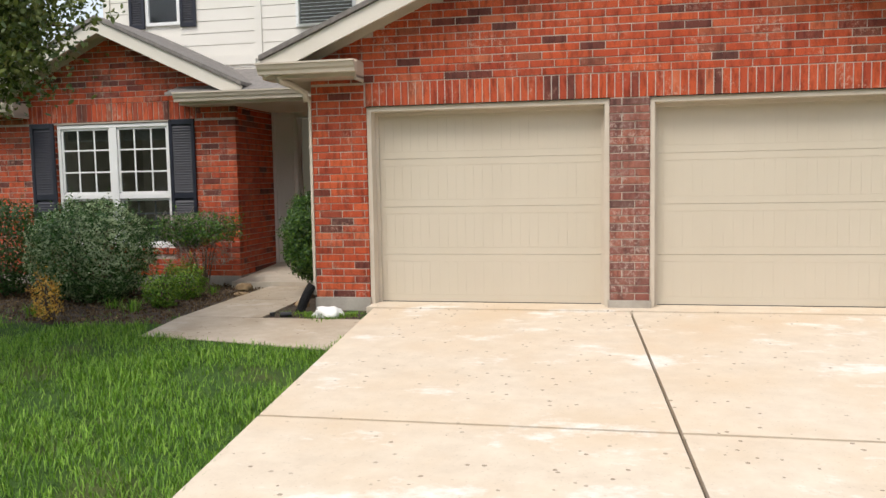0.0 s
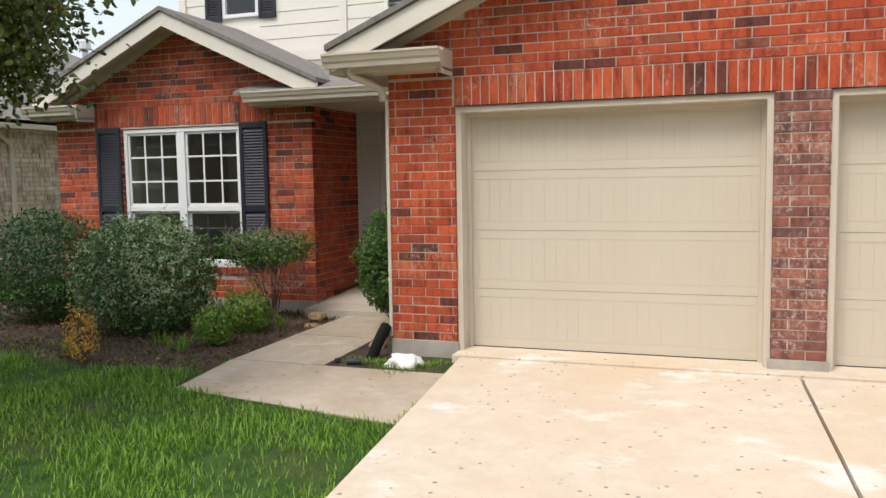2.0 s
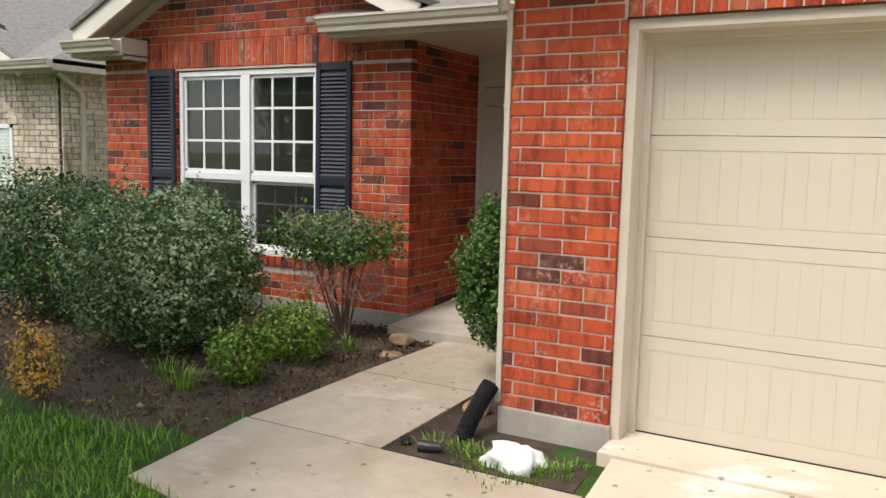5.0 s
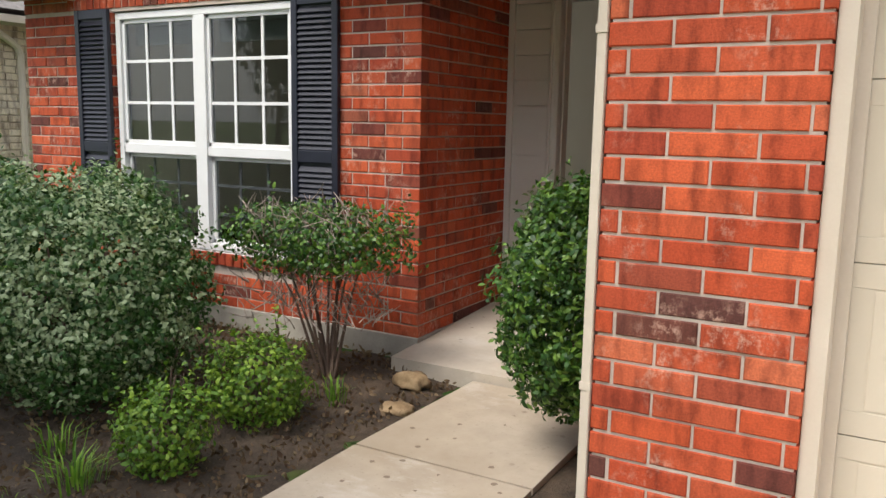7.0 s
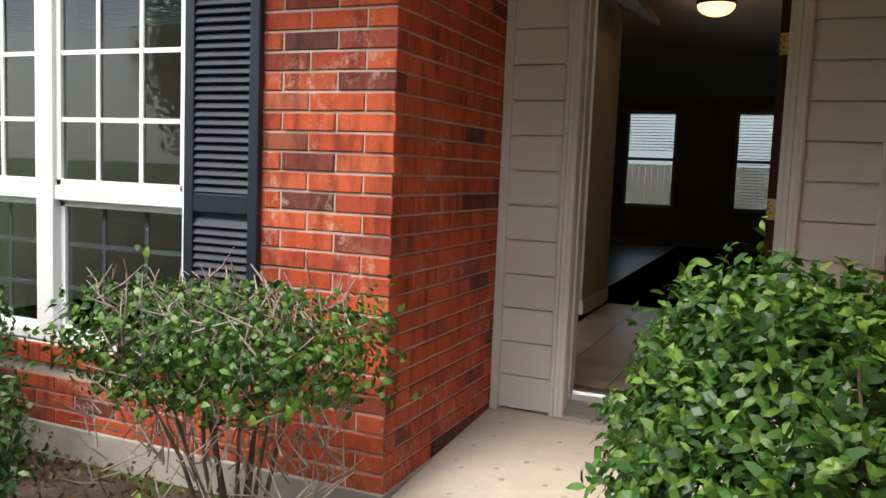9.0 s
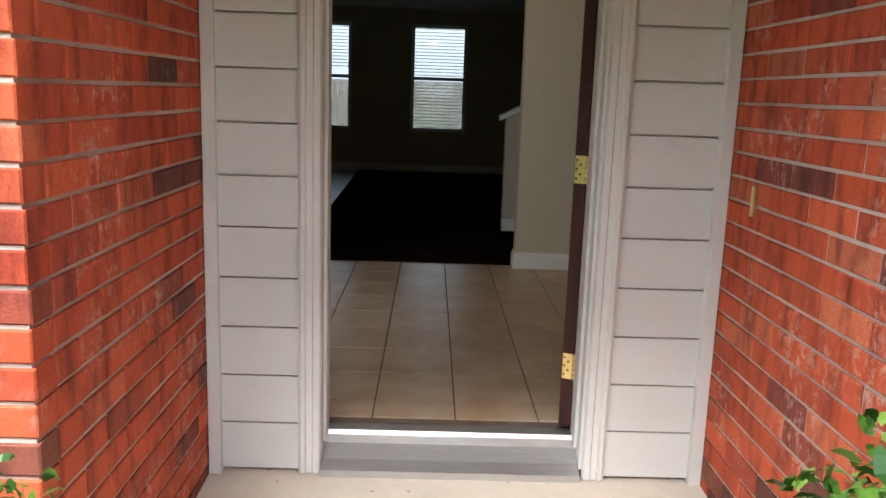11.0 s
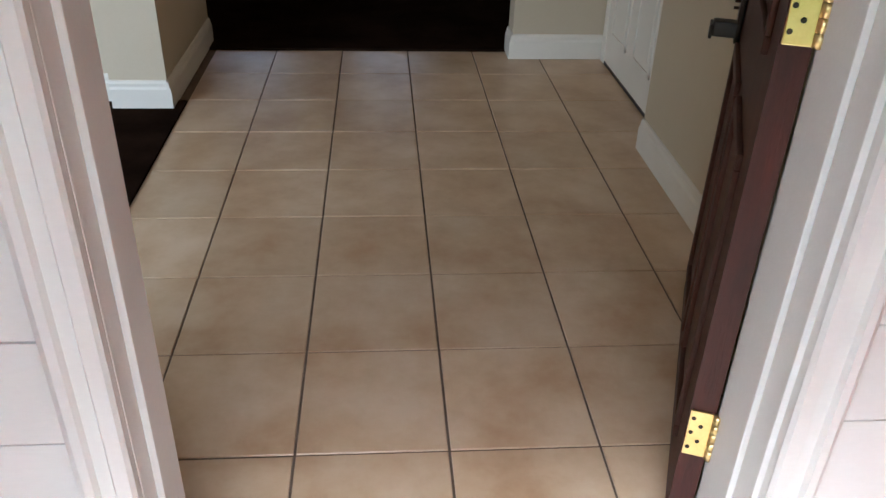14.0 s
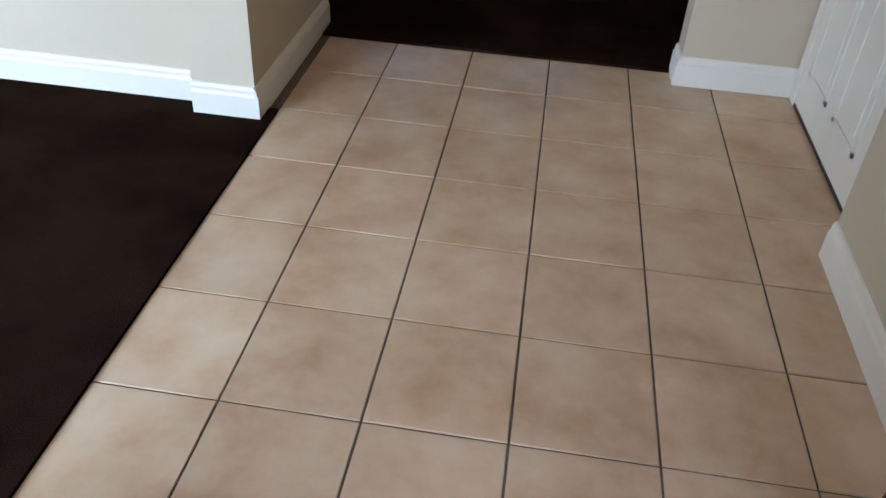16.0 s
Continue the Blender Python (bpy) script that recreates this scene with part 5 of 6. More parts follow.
Z0 = -0.06
shrub("shrub", "large rounded variegated shrub with pale mottled leaves", (-2.88, 0.28, Z0), (-2.94, 0.28, 0.54), (0.72, 0.64, 0.60), 22000, 0.037, 0.55, LEAF_PALE, 11, amp=0.21, stems=10, sprigs=120)
shrub("shrub", "rounded dark green shrub behind the pale one", (-4.55, 0.55, Z0), (-4.55, 0.55, 0.58), (0.72, 0.62, 0.62), 11000, 0.044, 0.5, LEAF_DARK, 12, stems=9, sprigs=60)
shrub("shrub", "small dark shrub close under the window wall", (-3.9, 1.35, Z0), (-3.9, 1.35, 0.50), (0.5, 0.35, 0.55), 4000, 0.044, 0.5, LEAF_DARK, 13, stems=6)
shrub("shrub", "leggy flat-topped shrub with dry twigs before the window", (-2.02, 1.28, Z0), (-2.10, 1.26, 0.76), (0.58, 0.36, 0.19), 4600, 0.037, 0.55, LEAF_PHOTINIA, 14, power=3.2, amp=0.28, stems=12, bare=520, sprigs=30, fill=0.6)
shrub("shrub", "small bright green shrub at the bed edge", (-1.80, -0.14, Z0), (-1.80, -0.14, 0.14), (0.18, 0.18, 0.18), 1700, 0.032, 0.6, LEAF_BRIGHT, 15, stems=6, amp=0.3, group="small bright shrubs", sprigs=30)
shrub("shrub", "small bright green shrub at the bed edge", (-1.86, 0.50, Z0), (-1.86, 0.50, 0.16), (0.23, 0.23, 0.21), 2500, 0.032, 0.6, LEAF_BRIGHT, 16, stems=7, amp=0.3, group="small bright shrubs", sprigs=40)
shrub("dead_shrub", "little dead shrub with golden dry foliage", (-2.58, -1.03, Z0), (-2.58, -1.03, 0.15), (0.135, 0.135, 0.21), 800, 0.030, 0.5, LEAF_DRY, 17, stems=6, amp=0.35, sprigs=14)
shrub("shrub", "tall glossy broad-leaved shrub beside the garage wall", (-0.30, 0.95, -0.075), (-0.35, 0.96, 0.66), (0.35, 0.42, 0.50), 17000, 0.042, 0.44, LEAF_PHOTINIA, 18, power=2.8, amp=0.22, stems=9, sprigs=60)
# neighbour's hedge
hedge = thing("hedge", "long clipped pale green hedge before the neighbouring house", "hedge", at=(-11.4, 2.3, -0.1))
rng = np.random.default_rng(21)
pos, out = [], []
for k in range(7):
    p, d = crown_points(2600, (-2.7 + k * 0.9, 0.1 * math.sin(k * 2.2), 0.68), (0.72, 0.62, 0.72), rng, 30 + k, 0.14, 2.6, 0.3, 3.0)
    pos.append(p)
    out.append(d)
pos, out = np.concatenate(pos), np.concatenate(out)
o = new("foliage", leaf_mesh("foliage", pos, out, 0.055 * rng.uniform(0.7, 1.3, len(pos)), 0.55, rng, LEAF_PALE))
o.parent = hedge
tagged(o, kind="stuff")
for k in range(7):
    bm = bmesh.new()
    tube(bm, [(-2.7 + k * 0.9, 0, 0), (-2.65 + k * 0.9, 0.05, 0.4), (-2.6 + k * 0.9, 0.0, 0.9)], 0.03, 0.012, 6)
    part("stem", bm, BARK, hedge)

# front yard tree whose low boughs hang into view
tree = thing("tree", "broad oak tree with low leafy boughs over the lawn", "tree", at=(-3.3, -3.3, -0.2))
bm = bmesh.new()
tube(bm, [(0, 0, -0.1), (0.03, 0.02, 0.8), (0.0, 0.05, 1.8), (0.06, 0.0, 2.8), (0.0, 0.0, 4.2)], 0.17, 0.06, 12)
part("trunk", bm, BARK, tree, "", True)
bm = bmesh.new()
rnd = random.Random(8)
tips = []
for k in range(26):
    a = 2 * math.pi * k / 26 * 3 + rnd.uniform(-0.3, 0.3)
    z0 = 1.9 + 2.1 * k / 26
    reach = rnd.uniform(1.5, 2.25) * (1.0 - 0.35 * k / 26)
    p0 = Vector((0, 0, z0))
    p1 = Vector((math.cos(a) * reach * 0.5, math.sin(a) * reach * 0.5, z0 + 0.55))
    p2 = Vector((math.cos(a + 0.15) * reach, math.sin(a + 0.15) * reach, z0 + 0.62))
    tube(bm, [p0, p0.lerp(p1, 0.5) + Vector((0, 0, 0.08)), p1, p2], 0.05, 0.012, 7)
    for _ in range(7):
        q = p1.lerp(p2, rnd.random())
        e = q + Vector((rnd.uniform(-0.5, 0.5), rnd.uniform(-0.5, 0.5), rnd.uniform(-0.25, 0.45)))
        tube(bm, [q, q.lerp(e, 0.5), e], 0.012, 0.004, 5)
        tips.append(e)
        tips.append(q.lerp(e, 0.6))
part("branchwork", bm, BARK, tree)
# boughs reaching over the walk side
bm = bmesh.new()
for bx, by, bz in ((1.85, 0.55, 2.66), (2.15, 0.95, 2.85), (1.65, 1.15, 2.70), (2.30, 0.45, 3.0), (1.4, 0.9, 2.55), (2.1, 0.75, 3.2), (1.9, 0.2, 2.75), (1.5, 1.4, 3.0)):
    p0, p2 = Vector((0, 0, bz - 0.5)), Vector((bx, by, bz))
    p1 = p0.lerp(p2, 0.5) + Vector((0, 0, 0.25))
    tube(bm, [p0, p1, p2], 0.04, 0.008, 7)
    for _ in range(11):
        q = p1.lerp(p2, rnd.random())
        e = q + Vector((rnd.uniform(-0.35, 0.35), rnd.uniform(-0.35, 0.35), rnd.uniform(-0.22, 0.3)))
        tube(bm, [q, q.lerp(e, 0.5), e], 0.009, 0.003, 5)
        tips.append(e)
        tips.append(q.lerp(e, 0.6))
part("lower_branchwork", bm, BARK, tree)
rng = np.random.default_rng(5)
T = np.array([tuple(t) for t in tips])
pos = np.repeat(T, 90, axis=0) + rng.normal(0, 1, (len(T) * 90, 3)) * np.array([0.16, 0.16, 0.13])
out = rng.normal(0, 0.6, pos.shape) + np.array([0, 0, -0.2])
o = new("crown", leaf_mesh("crown", pos, out, 0.068 * rng.uniform(0.6, 1.3, len(pos)), 0.5, rng, LEAF_OAK))
o.parent = tree
tagged(o, "dense olive-green leaves", kind="stuff")

# trees across the street
rnd = random.Random(31)
for k in range(18):
    x = -30 + k * 3.4 + rnd.uniform(-1, 1)
    y = -27 + rnd.uniform(-4, 3)
    h = rnd.uniform(10.0, 14.5)
    t = thing("street_tree", "leafy green tree across the street", "tree", "trees across the street", (x, y, -0.8))
    bm = bmesh.new()
    tube(bm, [(0, 0, 0), (0.1, 0, h * 0.3), (0, 0.1, h * 0.75)], 0.2, 0.06, 8)
    part("trunk", bm, BARK, t)
    rg = np.random.default_rng(50 + k)
    pp, dd = [], []
    for q in range(9):
        p, d = crown_points(420, (rg.uniform(-1.5, 1.5), rg.uniform(-1.5, 1.5), h * rg.uniform(0.22, 0.9)), (2.4, 2.4, 2.1), rg, 60 + k * 9 + q, 0.3, 2.0, 0.5)
        pp.append(p)
        dd.append(d)
    pp, dd = np.concatenate(pp), np.concatenate(dd)
    o = new("crown", leaf_mesh("crown", pp, dd, 0.38 * rg.uniform(0.7, 1.3, len(pp)), 0.6, rg, LEAF_DARK))
    o.parent = t
    tagged(o, kind="stuff")

# ---------------- lawn ----------------
def build_grass():
    rng = np.random.default_rng(3)
    n = 210000
    x = rng.uniform(-8.5, 1.3, n)
    y = -9.0 + 8.6 * rng.random(n)
    far = rng.random(n) < 0.16
    x[far] = rng.uniform(-14, -5.6, far.sum())
    y[far] = rng.uniform(-4, 2.4, far.sum())
    edge = np.array([bed_edge(v) for v in x]) + rng.normal(0, 0.09, n)
    drive = np.where(y < -0.5, DRIVE_X0 + 0.08 * np.maximum(0, -y - 0.5) - 0.01, 0.6)
    ok = (x < drive + np.abs(rng.normal(0, 0.02, n)))
    ok &= np.where(x > -6.6, (y < edge) | ((rng.random(n) < 0.10) & (y < edge + 0.6)), True)
    inwalk = (x > -1.30) & (y > -1.48 - 0.175 * (x + 1.25) + rng.normal(0, 0.025, n)) & (x < 0.75)
    ok &= ~inwalk
    patch = np.array([noise.noise(Vector((a * 1.3, b * 1.3, 5.0))) for a, b in zip(x, y)])
    ok &= rng.random(n) < np.clip(1.0 + patch * 1.6, 0.25, 1)
    x, y, patch = x[ok], y[ok], patch[ok]
    n = len(x)
    z = np.array([yard_z(a, b) for a, b in zip(x, y)])
    h = rng.uniform(0.03, 0.075, n) * (1 + 0.4 * patch)
    a = rng.uniform(0, 2 * np.pi, n)
    w = rng.uniform(0.0022, 0.0042, n)
    lean = rng.uniform(0.2, 1.1, n) * h
    dx, dy = np.cos(a), np.sin(a)
    sx, sy = -dy * w, dx * w
    p = np.stack([x, y, z], 1)
    v = np.stack([p + np.stack([sx, sy, 0 * x], 1), p - np.stack([sx, sy, 0 * x], 1),
                  p + np.stack([dx * lean * 0.4 - sx * 0.8, dy * lean * 0.4 - sy * 0.8, h * 0.65], 1),
                  p + np.stack([dx * lean * 0.4 + sx * 0.8, dy * lean * 0.4 + sy * 0.8, h * 0.65], 1),
                  p + np.stack([dx * lean, dy * lean, h], 1)], 1).reshape(-1, 3)
    i = np.arange(n)[:, None] * 5
    quads = (i + np.array([[0, 1, 2, 3]])).tolist()
    tris = (i + np.array([[3, 2, 4]])).tolist()
    me = bpy.data.meshes.new("grass")
    me.from_pydata(v.tolist(), [], quads + tris)
    me.materials.append(GRASS_BLADE)
    return tagged(new("grass", me), "green lawn grass with thin patches", "grass", kind="stuff")


build_grass()


def tuft(x, y, z, n, h, spread, seed, material, label):
    rng = np.random.default_rng(seed)
    bm = bmesh.new()
    t = thing("grass_tuft", label, "grass tuft", "weed tufts", (x, y, z))
    for _ in range(n):
        a = rng.uniform(0, 6.28)
        r = rng.uniform(0, spread)
        hh = h * rng.uniform(0.5, 1.1)
        l = hh * rng.uniform(0.2, 0.9)
        bx, by = r * math.cos(a), r * math.sin(a)
        ux, uy = math.cos(a + rng.uniform(-0.7, 0.7)), math.sin(a + rng.uniform(-0.7, 0.7))
        w = 0.0035
        p = [(bx - uy * w, by + ux * w, -0.02), (bx + uy * w, by - ux * w, -0.02), (bx + ux * l * 0.35 + uy * w, by + uy * l * 0.35 - ux * w, hh * 0.7), (bx + ux * l * 0.35 - uy * w, by + uy * l * 0.35 + ux * w, hh * 0.7), (bx + ux * l, by + uy * l, hh * 0.95)]
        vs = [bm.verts.new(q) for q in p]
        bm.faces.new(vs[:4])
        bm.faces.new((vs[3], vs[2], vs[4]))
    tagged(part("herbage", bm, material, t), kind="stuff")
    return t


tuft(-2.0, -0.42, -0.06, 70, 0.17, 0.12, 1, GRASS_BLADE, "straggly green weed tuft in the bed")
tuft(-2.35, -0.25, -0.06, 40, 0.14, 0.12, 2, GRASS_BLADE, "straggly green weed tuft in the bed")
tuft(-3.0, -0.72, -0.07, 60, 0.16, 0.18, 3, GRASS_BLADE, "straggly green weed tuft in the bed")
tuft(0.15, -0.48, -0.075, 90, 0.06, 0.16, 4, GRASS_BLADE, "low weeds beside the white stone")
tuft(0.42, -0.45, -0.075, 90, 0.06, 0.14, 5, GRASS_BLADE, "low weeds beside the white stone")
tuft(-0.2, -0.40, -0.075, 70, 0.05, 0.14, 6, GRASS_BLADE, "low weeds beside the drain hose")
tuft(0.30, -0.60 + 0.06, -0.075, 110, 0.05, 0.22, 8, GRASS_BLADE, "low weeds beside the white stone")
tuft(0.02, -0.40, -0.075, 90, 0.05, 0.16, 9, GRASS_BLADE, "low weeds beside the drain hose")
tuft(0.52, -0.36, -0.075, 80, 0.05, 0.12, 10, GRASS_BLADE, "low weeds beside the garage corner")
tuft(-1.75, 0.95, -0.04, 40, 0.12, 0.1, 7, GRASS_BLADE, "thin weeds by the bright shrubs")

# leaf litter and twigs on the bed
rng = np.random.default_rng(77)
n = 9500
x = rng.uniform(-5.4, -1.33, n)
y = rng.uniform(-1.0, 1.84, n)
ok = y > np.array([bed_edge(v) + 0.15 for v in x])
x, y = x[ok], y[ok]
z = np.array([yard_z(a, b) + 0.028 for a, b in zip(x, y)])
pos = np.stack([x, y, z], 1)
out = rng.normal(0, 1, pos.shape) * np.array([1, 1, 0.18])
o = new("leaf_litter", leaf_mesh("leaf_litter", pos, out, 0.038 * rng.uniform(0.4, 1.3, len(pos)), 0.5, rng, LEAF_LITTER, 0.0, 0.1))
tagged(o, "brown dead leaves and mulch on the soil", "leaf litter", kind="stuff")


# ---------------- stones and small things outdoors ----------------
def stone(name, label, category, at, size, material, seed, group=""):
    bm = bmesh.new()
    bmesh.ops.create_icosphere(bm, subdivisions=3, radius=1.0)
    for v in bm.verts:
        big = max(abs(v.co.x), abs(v.co.y), abs(v.co.z))
        v.co *= 0.55 + 0.45 * 0.8 / big
        k = 1 + 0.42 * noise.noise(v.co * 1.5 + Vector((seed * 5.1, 0, 0))) + 0.20 * noise.noise(v.co * 4.0 + Vector((0, seed * 2.0, 0)))
        v.co = Vector((v.co.x * size[0] * k, v.co.y * size[1] * k, max(v.co.z, -0.55) * size[2] * k))
    o = part(name, bm, material, None, "", True)
    o.location = at
    tagged(o, label, category, group)
    return o


stone("white_rock", "bright white painted rock on the weeds", "rock", (0.27, -0.42, -0.045), (0.155, 0.11, 0.085), WHITE_STONE, 1)
stone("field_stone", "rough tan field stone at the porch corner", "rock", (-1.50, 1.36, -0.01), (0.10, 0.065, 0.062), FIELD_STONE, 2, "field stones")
stone("field_stone", "flat tan field stone sunk at the walkway edge", "rock", (-1.40, 1.03, -0.055), (0.10, 0.075, 0.030), FIELD_STONE, 3, "field stones")
stone("field_stone", "tan field stone beside the drain hose", "rock", (-0.26, 0.22, -0.05), (0.085, 0.07, 0.06), FIELD_STONE, 5, "field stones")
for k, (px, py) in enumerate(((-1.75, -0.66), (-2.25, -0.92), (-1.95, -0.80), (-3.1, -0.95), (-1.55, 0.25))):
    stone("pebble", "small pale pebble on the soil", "pebble", (px, py, -0.055), (0.022, 0.018, 0.014), FIELD_STONE, 10 + k, "pebbles")
head = thing("sprinkler_head", "small black plastic sprinkler head in the weeds", "sprinkler", at=(-0.33, -0.46, -0.075))
bm = bmesh.new()
tube(bm, [(0, 0, -0.02), (0, 0, 0.035)], 0.026, 0.026, 12)
tube(bm, [(0, 0, 0.035), (0, 0, 0.05)], 0.032, 0.028, 12)
part("body", bm, BLACK_PLASTIC, head)
cap = thing("pipe_fitting", "black plastic fitting lying beside the walkway", "pipe fitting", at=(-0.16, -0.50, -0.06))
bm = bmesh.new()
tube(bm, [(-0.06, 0, 0.02), (0.0, 0.01, 0.022), (0.05, 0.03, 0.02)], 0.032, 0.026, 12)
part("body", bm, BLACK_PLASTIC, cap)

# ---------------- neighbouring house ----------------
NX, NY = -8.2, 3.2
nb = thing("neighbour_house", "cream brick house next door with a grey roof", "house", at=(0, 0, 0))
bm = bmesh.new()
box(bm, -16.0, NX, NY + 0.02, NY + 9, -0.2, 2.45)
v = [bm.verts.new(p) for p in ((-15.6, NY + 0.02, 2.45), (-8.9, NY + 0.02, 2.45), (-12.25, NY + 0.02, 4.1), (-15.6, NY + 0.12, 2.45), (-8.9, NY + 0.12, 2.45), (-12.25, NY + 0.12, 4.1))]
for f in ((0, 1, 2), (3, 5, 4), (0, 2, 5, 3), (1, 4, 5, 2)):
    bm.faces.new([v[i] for i in f])
part("wall", bm, MORTAR, nb)
vs, fs = [], []


def add_bricks(rows, mat):
    for x, z, l, h in rows:
        me = BRICK_CREAM_MESH[(l > 0.2)]
        k = len(vs)
        m = mat(x, z)
        sc = l / (0.244 if l > 0.2 else 0.117)
        vs.extend([tuple(m @ Vector((v.co.x * sc, v.co.y, v.co.z))) for v in me.vertices])
        fs.extend([tuple(k + i for i in p.vertices) for p in me.polygons])


BRICK_CREAM_MESH = {True: brick_mesh("b", 0.244, 0.069), False: brick_mesh("b", 0.117, 0.069)}
NWIN = (-10.2, -9.3, 0.70, 1.74)
add_bricks(course_bricks(-14.0, NX, 0.0, 2.45, [NWIN], 0.0), front_matrix(NY + 0.088))
add_bricks([r for r in course_bricks(-13.6, -8.9, 2.45, 4.0, [], 0.1) if r[1] + 0.07 < 2.45 + 0.49 * (3.35 - max(abs(r[0] + 12.25), abs(r[0] + r[2] + 12.25)))], front_matrix(NY + 0.088))
add_bricks(course_bricks(NY, NY + 1.6, 0.0, 2.45, [], 0.0), side_matrix(NX - 0.068, 1))
me = bpy.data.meshes.new("bricks")
me.from_pydata(vs, [], fs)
me.materials.append(BRICK_CREAM)
o = new("brickwork", me)
o.parent = nb
tagged(o, kind="stuff")
bm = bmesh.new()
z = 0.0
while z < 2.4:
    q = [bm.verts.new(p) for p in ((NX + 0.012, NY + 1.62, z), (NX + 0.012, NY + 9, z), (NX + 0.002, NY + 9, z + 0.18), (NX + 0.002, NY + 1.62, z + 0.18))]
    bm.faces.new(q)
    z += 0.178
part("siding", bm, TRIM_TAN, nb, "tan lap siding of the side wall")
bm = bmesh.new()
hv = [bm.verts.new(p) for p in ((-16.4, NY - 0.4, 2.56), (NX + 0.4, NY - 0.4, 2.56), (NX + 0.4, NY + 9.4, 2.56), (-16.4, NY + 9.4, 2.56), (-13.0, NY + 4.5, 4.5), (-11.2, NY + 4.5, 4.5))]
for f in ((0, 1, 5, 4), (1, 2, 5), (2, 3, 4, 5), (3, 0, 4), (0, 3, 2, 1)):
    bm.faces.new([hv[i] for i in f])
part("roof", bm, SHINGLE, nb, "grey-brown shingle hip roof")
bm = bmesh.new()
prism(bm, [(-12.25, 4.28), (-8.55, 2.50), (-8.55, 2.56), (-12.25, 4.34), (-15.95, 2.56), (-15.95, 2.50)], NY - 0.35, NY + 5)
part("gable_roof", bm, SHINGLE, nb)
for s in (-1, 1):
    bm = bmesh.new()
    prism(bm, [(-12.25, 4.28), (-12.25 + s * 3.7, 2.50), (-12.25 + s * 3.66, 2.36), (-12.25, 4.12)], NY - 0.35, NY - 0.31)
    part("rake_board", bm, RAKE_PAINT, nb)
bm = bmesh.new()
profile_run(bm, [(NY - 0.40 + p, 2.44 + q) for p, q in GUTTER], -9.2, NX + 0.42)
part("gutter", bm, TRIM_TAN, nb)
part("eave", boxes((-9.2, NX + 0.40, NY - 0.40, NY, 2.42, 2.50), (NX, NX + 0.40, NY, NY + 9, 2.42, 2.50)), TRIM_EAVE, nb)
bm = bmesh.new()
tube(bm, [(NX + 0.2, NY - 0.2, 2.42), (NX + 0.06, NY + 0.25, 2.2), (NX + 0.05, NY + 0.3, 2.1), (NX + 0.05, NY + 0.3, 0.0)], 0.04, 0.04, 8)
part("downspout", bm, TRIM_TAN, nb)
bm = bmesh.new()
tube(bm, [(-10.9, NY + 5.0, 3.9), (-10.9, NY + 5.0, 4.55)], 0.07, 0.07, 10)
tube(bm, [(-10.9, NY + 5.0, 4.55), (-10.9, NY + 5.0, 4.72)], 0.14, 0.12, 10)
part("roof_vent", bm, STEEL, nb, "grey metal roof vent pipe")
w = part("window", boxes((NWIN[0], NWIN[1], NY - 0.01, NY + 0.02, NWIN[2], NWIN[2] + 0.06), (NWIN[0], NWIN[1], NY - 0.01, NY + 0.02, NWIN[3] - 0.06, NWIN[3]), (NWIN[0], NWIN[0] + 0.06, NY - 0.01, NY + 0.02, NWIN[2], NWIN[3]), (NWIN[1] - 0.06, NWIN[1], NY - 0.01, NY + 0.02, NWIN[2], NWIN[3])), VINYL, nb)
part("pane", boxes((NWIN[0] + 0.05, NWIN[1] - 0.05, NY + 0.005, NY + 0.012, NWIN[2] + 0.05, NWIN[3] - 0.05)), GLASS_CLEAR, w).visible_shadow = False
bm = bmesh.new()
for k in range(18):
    zz = NWIN[2] + 0.07 + k * 0.05
    box(bm, NWIN[0] + 0.06, NWIN[1] - 0.06, NY + 0.013, NY + 0.018, zz, zz + 0.04)
part("blind", bm, BLIND, w)
bm = bmesh.new()
prev = None
for k in range(13):
    a = math.pi * k / 12
    cx, cz = (NWIN[0] + NWIN[1]) / 2, NWIN[3]
    pts = [(cx + math.cos(a) * r, y, cz + math.sin(a) * r * 0.62) for r in (0.45, 0.58) for y in (NY - 0.015, NY + 0.02)]
    ring = [bm.verts.new(p) for p in pts]
    if prev:
        for i, j in ((0, 1), (1, 3), (3, 2), (2, 0)):
            bm.faces.new((prev[i], prev[j], ring[j], ring[i]))
    prev = ring
part("arch_trim", bm, BRICK_CREAM, nb)

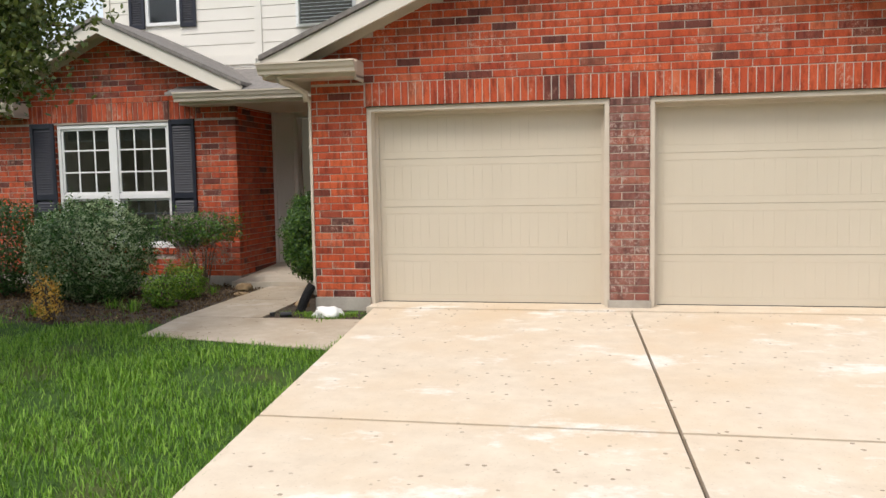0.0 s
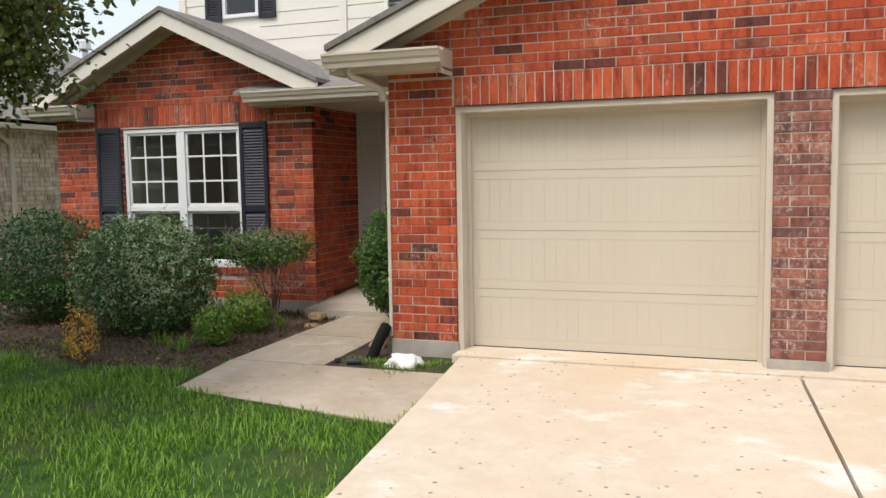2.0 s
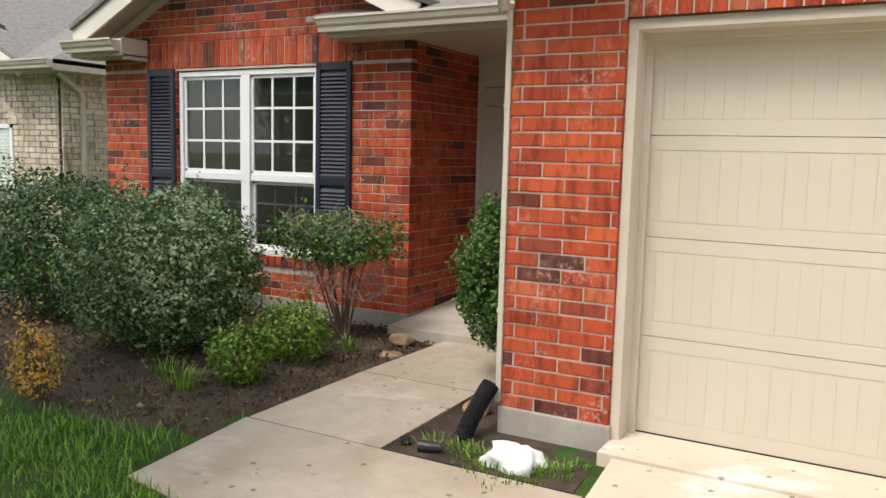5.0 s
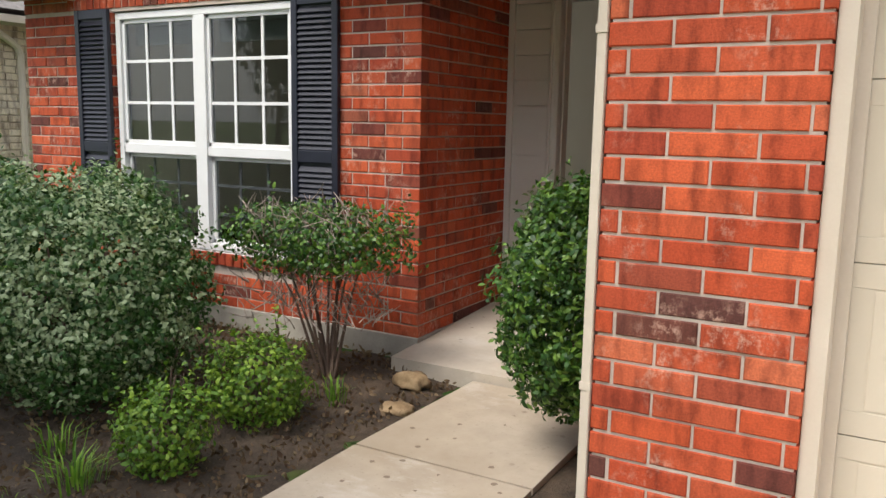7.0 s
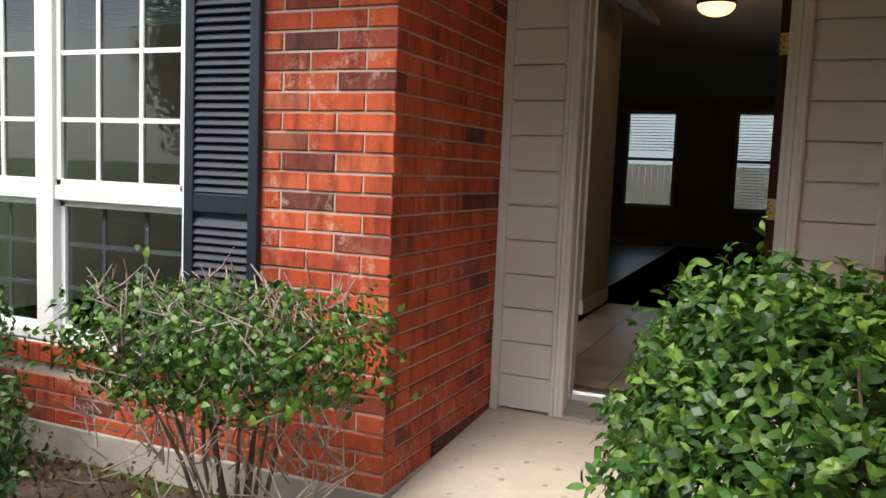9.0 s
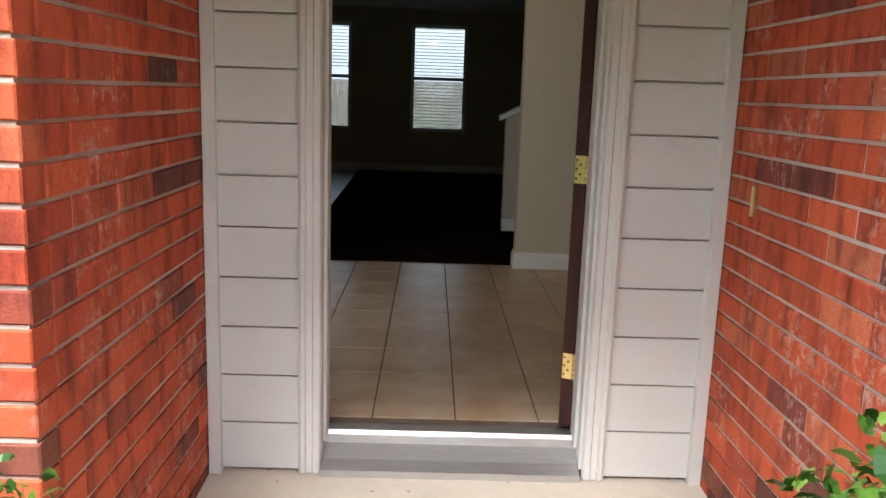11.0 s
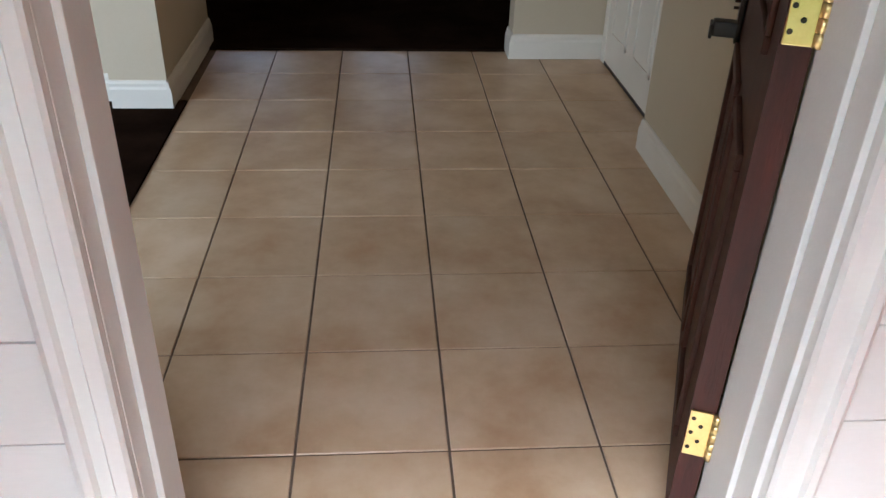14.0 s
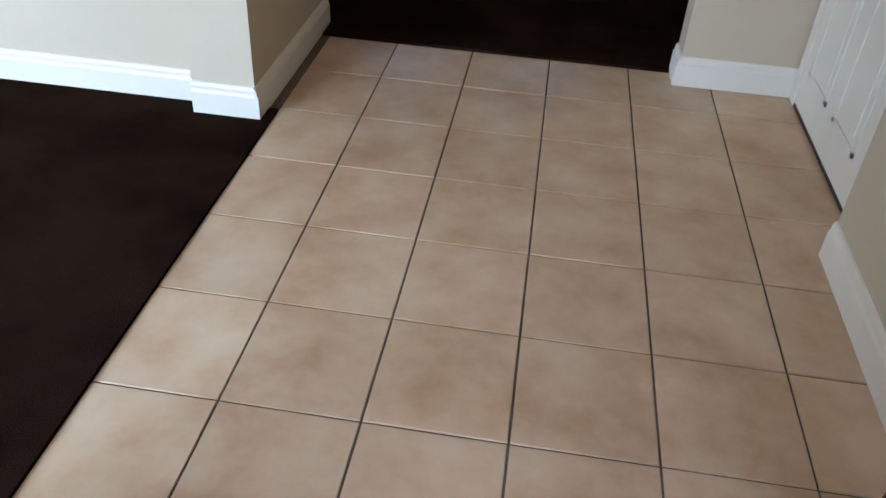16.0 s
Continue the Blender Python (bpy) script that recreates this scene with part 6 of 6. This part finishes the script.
# ---------------- pieces of walls and floors, last ----------------
def flat_tile(sx, sy):
    bm = bmesh.new()
    box(bm, 0.002, sx - 0.0035, 0.002, sy - 0.0035, -0.010, 0.0, 0.0)
    top = [f for f in bm.faces if all(v.co.z > -0.001 for v in f.verts)]
    bmesh.ops.bevel(bm, geom=[e for f in top for e in f.edges], offset=0.0015, segments=1, affect="EDGES")
    me = mesh_of(bm, "tile")
    me.materials.append(TILE_MAT)
    return me


TILES = {}
tile_floor = tagged(new("floor"), "beige ceramic tile floor of the entry hall", "floor", kind="structure")
X_COL, Y_ROW = -1.215, 4.173
rng = random.Random(4)
for i in range(-3, 6):
    for j in range(-4, 8):
        x0, x1 = X_COL + i * TILE * 0.957, X_COL + (i + 1) * TILE * 0.957
        y0, y1 = Y_ROW + j * TILE * 1.02, Y_ROW + (j + 1) * TILE * 1.02
        x0, x1 = max(x0, LEFT_X), min(x1, 0.075 if y1 > HALL_Y + 0.01 else HALL_R)
        y0, y1 = max(y0, DOOR_Y + 0.2), min(y1, CARPET_Y)
        if x1 - x0 < 0.03 or y1 - y0 < 0.03:
            continue
        key = (round(x1 - x0, 3), round(y1 - y0, 3))
        if key not in TILES:
            TILES[key] = flat_tile(*key)
        o = new("tile", TILES[key])
        o.parent = tile_floor
        o.location = (x0, y0, FLOOR_Z + rng.uniform(-0.0008, 0.0008))

for wall, material, field, jobs in BRICK_JOBS:
    rest = []
    for m, l, h, near in jobs:
        if near:
            o = new("brick", brick_data(l, h, material))
            o.parent = wall
            o.matrix_local = m
        else:
            rest.append((m, l, h))
    if rest:
        vs, fs = [], []
        for m, l, h in rest:
            me = brick_data(l, h, field)
            k = len(vs)
            vs += [tuple(m @ v.co) for v in me.vertices]
            fs += [tuple(k + i for i in p.vertices) for p in me.polygons]
        me = bpy.data.meshes.new("brick_field")
        me.from_pydata(vs, [], fs)
        me.materials.append(field)
        o = new("brick_field", me)
        o.parent = wall
        tagged(o, "red bricks of the upper wall", kind="stuff")
